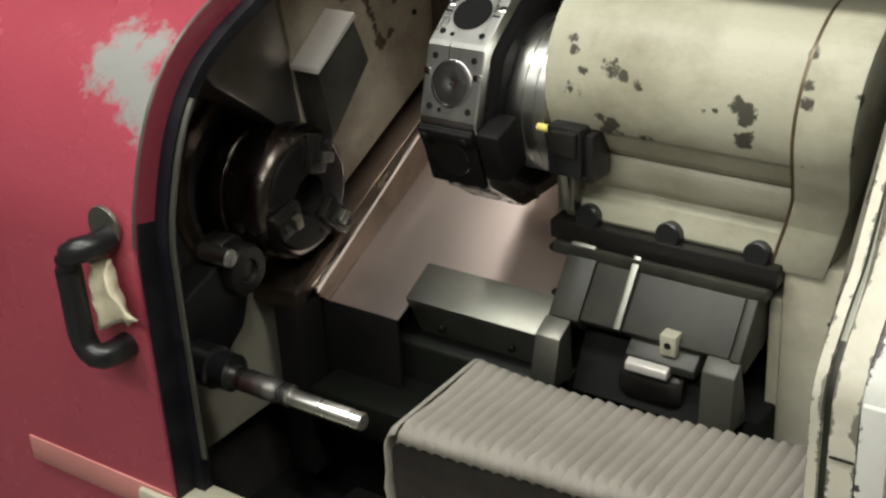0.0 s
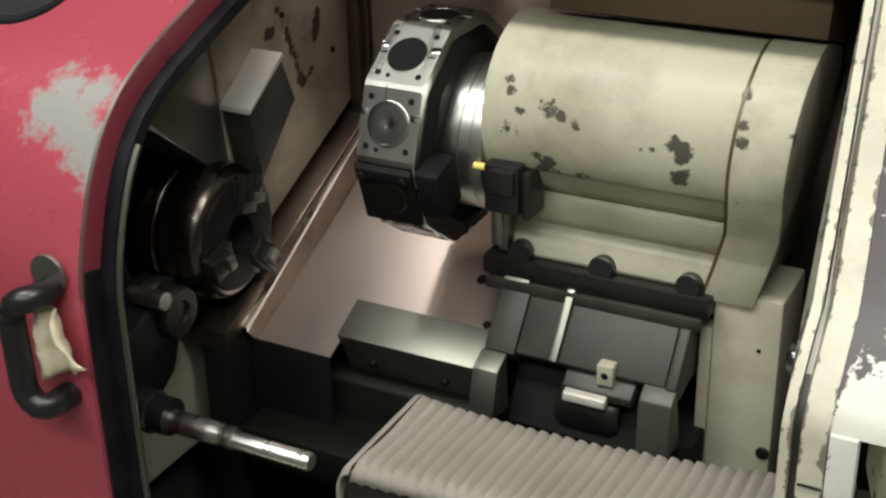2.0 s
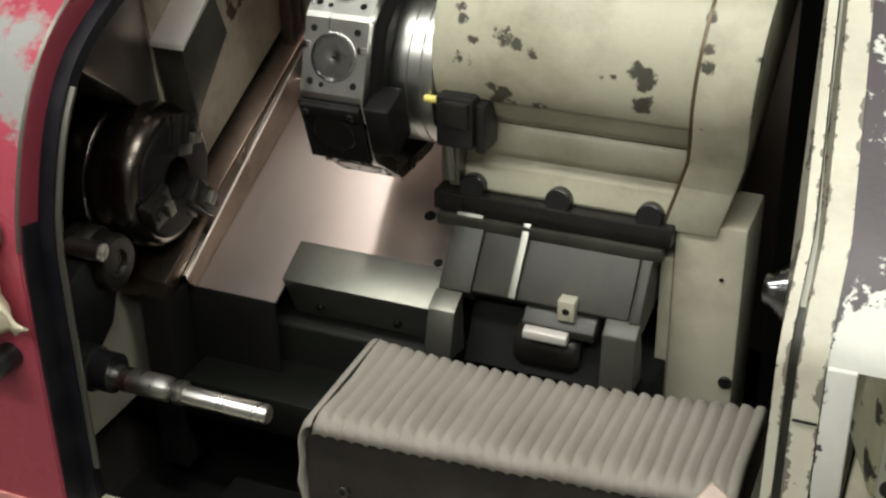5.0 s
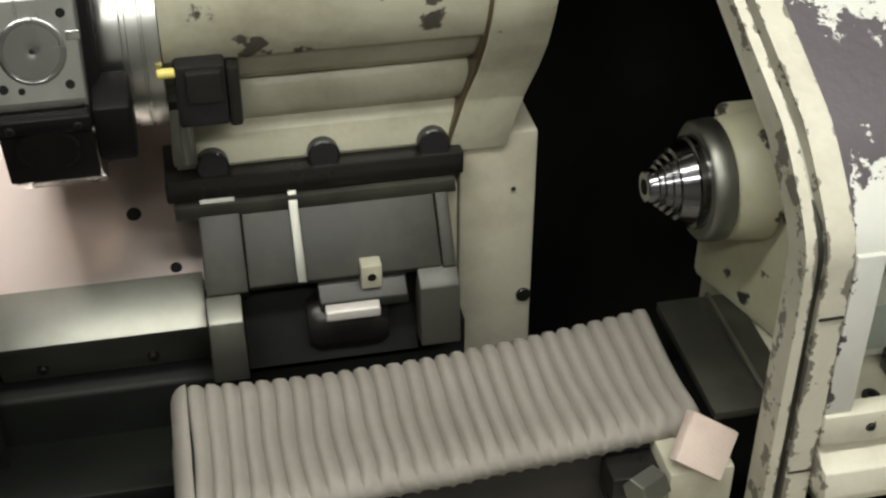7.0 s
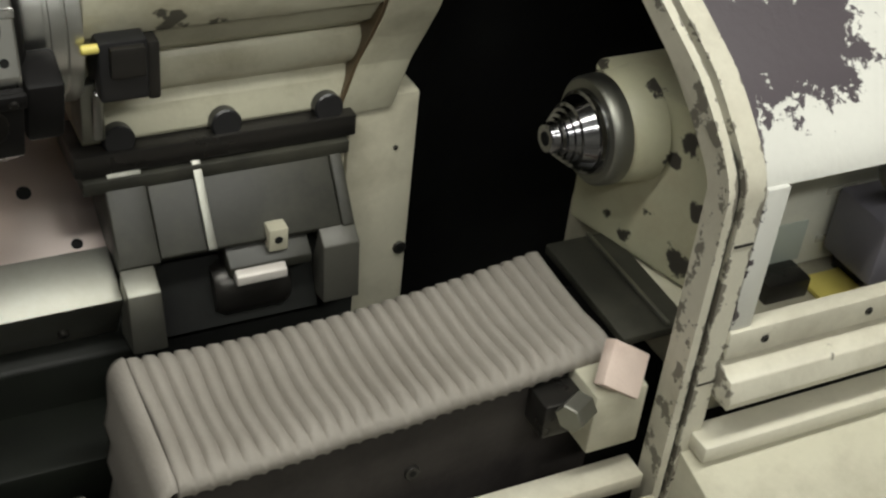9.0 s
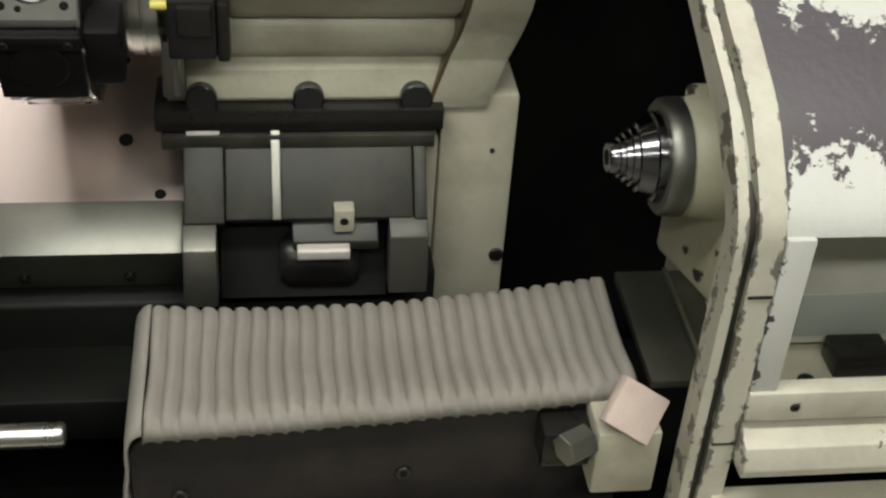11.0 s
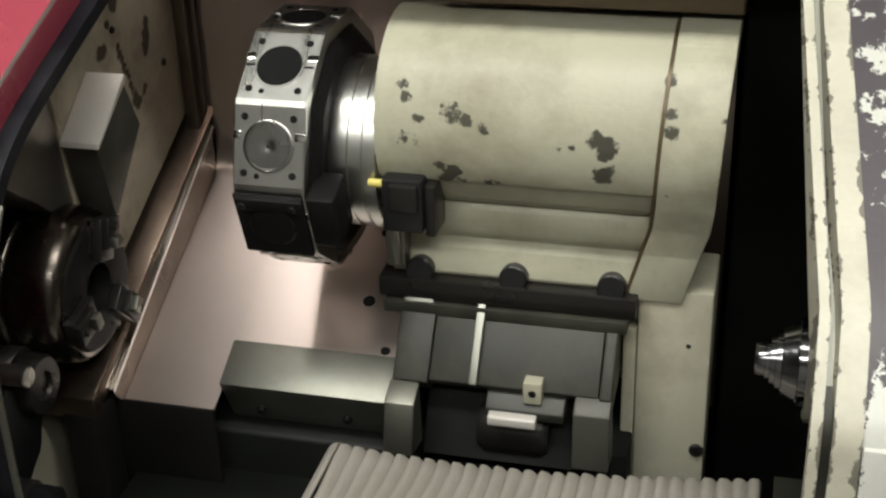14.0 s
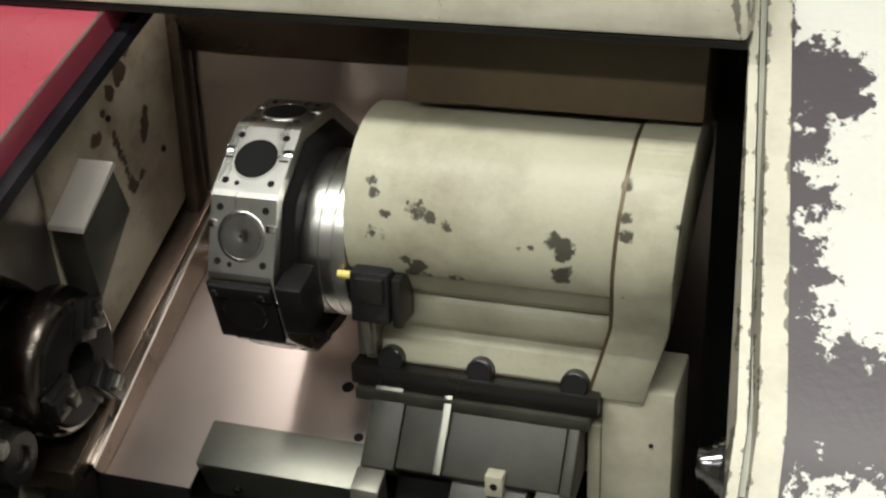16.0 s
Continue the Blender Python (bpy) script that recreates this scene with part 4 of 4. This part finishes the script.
for a in (30, 150, 270):
    part("spoke", rod((0.775, -0.395, 1.225), (0.775 + 0.050 * math.cos(radians(a)), -0.395, 1.225 + 0.050 * math.sin(radians(a))), 0.006, 12), black_plastic, wheel)
part("hub", rod((0.775, -0.405, 1.225), (0.775, -0.318, 1.225), 0.014), black_plastic, wheel)
part("drive_box", box(0.735, 0.92, -0.415, -0.330, 1.060, 1.145, 0.008), grey_box, tail, "slate grey drive housing")

# ---- sliding door ----
door = thing("sliding_door", "red sliding lathe door with a bare rubbed patch", "door")
part("panel", strip(shell(), -1.25, -0.3405, 0.006), red_paint, door, "glossy red door panel")
part("edge_return", strip(shell(), -0.340, -0.336, 0.038), red_shaded, door, "red folded edge of the door")
part("worn_edge", strip(cut(shell(0.0012), 1.24, 3), -0.3415, -0.3368, 0.003), way_steel, door, "grey worn edge line")
part("rubber_seal", strip(shell(-0.030), -0.3355, -0.316, 0.016), rubber, door, "black rubber edge seal")
# added black strip: the folded edge falls into shade below the shoulder
part("edge_shade", strip(cut(shell(-0.0015), 0.3, 1.27), -0.3357, -0.333, 0.036), rubber, door, "black strip standing in for shade on the lower folded edge")
part("steel_strip", strip(cut(shell(-0.034), 0.93, 1.40), -0.316, -0.309, 0.004), way_steel, door, "thin steel strip")
hy = -0.509
bar = [(-0.376, hy, 1.248), (-0.376, hy - 0.026, 1.248), (-0.381, hy - 0.037, 1.248), (-0.389, hy - 0.042, 1.246), (-0.398, hy - 0.043, 1.240), (-0.404, hy - 0.043, 1.231), (-0.407, hy - 0.043, 1.218)]
handle = part("handle", tube(bar + [(x, y, 2.350 - z) for x, y, z in bar[::-1]], 0.0165, 18), black_plastic, door, "black grab handle")
part("handle_recess", disc((-0.382, hy, 1.262), (0, -1, 0), 0.026, 0.0015, 28, 0.0005), way_steel, door, "bare worn ring above the handle")
part("pink_strip", box(-0.622, -0.345, hy - 0.003, hy + 0.002, 0.845, 0.885, 0.001), primer, door, "pale pink strip along the bottom")


def slope_plate(x0, x1, y0, y1, r, up, thick):
    """A flat plate with rounded corners lying on the door's slope."""
    line = []
    for cx, cy, a0 in ((x1 - r, y0 + r, 270), (x1 - r, y1 - r, 0), (x0 + r, y1 - r, 90), (x0 + r, y0 + r, 180)):
        line += [(cx + r * math.cos(radians(a0 + a)), cy + r * math.sin(radians(a0 + a))) for a in range(0, 91, 15)]
    bm = bmesh.new()
    hi, lo = ([bm.verts.new((x, y, 1.522 + (y + 0.25) * 0.3475 + z)) for x, y in line] for z in (up, up - thick))
    bm.faces.new(hi)
    bm.faces.new(lo[::-1])
    for k in range(len(line)):
        q = (k + 1) % len(line)
        bm.faces.new((lo[k], lo[q], hi[q], hi[k]))
    return bm


part("window", slope_plate(-0.95, -0.526, -0.324, -0.03, 0.06, 0.0045, 0.004), glass_dark, door, "dark smoked window")
part("window_frame", slope_plate(-0.957, -0.519, -0.331, -0.023, 0.066, 0.0025, 0.005), rubber, door, "black window rubber")
rag = thing("rag", "cream cotton rag stuffed through the door handle", "rag")
bm = bmesh.new()
grid = []
for i in range(15):
    f = i / 14
    w = 0.014 + 0.027 * f
    cx = -0.382 + 0.024 * f * f
    row = []
    for k in range(9):
        g = k / 8 - 0.5
        row.append(bm.verts.new((cx + 2 * w * g + 0.006 * noise.noise((f * 4, g * 3, 2)), hy - 0.020 - 0.010 * math.cos(g * 9 + f * 3) - 0.008 * noise.noise((f * 3, g * 5, 7)), 1.226 - 0.080 * f + 0.035 * g * f + 0.006 * noise.noise((g * 6, f * 2, 5)))))
    grid.append(row)
for a, b in zip(grid, grid[1:]):
    for k in range(8):
        bm.faces.new((a[k], a[k + 1], b[k + 1], b[k]))
ob = part("cloth", bm, cloth, rag, smooth=80)
md = ob.modifiers.new("thickness", "SOLIDIFY"); md.thickness = 0.004; md.offset = 0

# ---- lamps ----
lampm = bpy.data.materials.new("lit_diffuser")
lampm.use_nodes = True
lampm.node_tree.nodes["Principled BSDF"].inputs["Emission Color"].default_value = (1.0, 0.97, 0.9, 1)
lampm.node_tree.nodes["Principled BSDF"].inputs["Emission Strength"].default_value = 4.0
work = thing("work_lamp", "slim lit work lamp under the machine roof", "lamp")
part("lamp_housing", box(-0.412, -0.358, -0.035, 0.215, 1.643, 1.654, 0.002), grey_box, work)
part("diffuser", box(-0.409, -0.363, -0.030, 0.210, 1.6385, 1.6425, 0.001), lampm, work, "lit white diffuser")
first = None
for lx, ly in ((-0.9, -0.95), (0.9, -0.95), (-0.9, -2.6), (0.9, -2.6)):
    if first is None:
        first = thing("ceiling_light", "white fluorescent workshop ceiling light, lit", "ceiling light", group="workshop ceiling lights")
        part("lamp_housing", box(-0.80, 0.80, -0.16, 0.16, 0.03, 0.10, 0.004), frame_paint, first)
        part("diffuser", box(-0.76, 0.76, -0.13, 0.13, 0.012, 0.029, 0.003), lampm, first, "lit white diffuser")
        part("ceiling_stem", rod((0, 0, 0.09), (0, 0, 0.16), 0.02), way_steel, first)
        first.location = (lx, ly, 3.45)
    else:
        copy_thing(first, pose(lx, ly, 3.45))
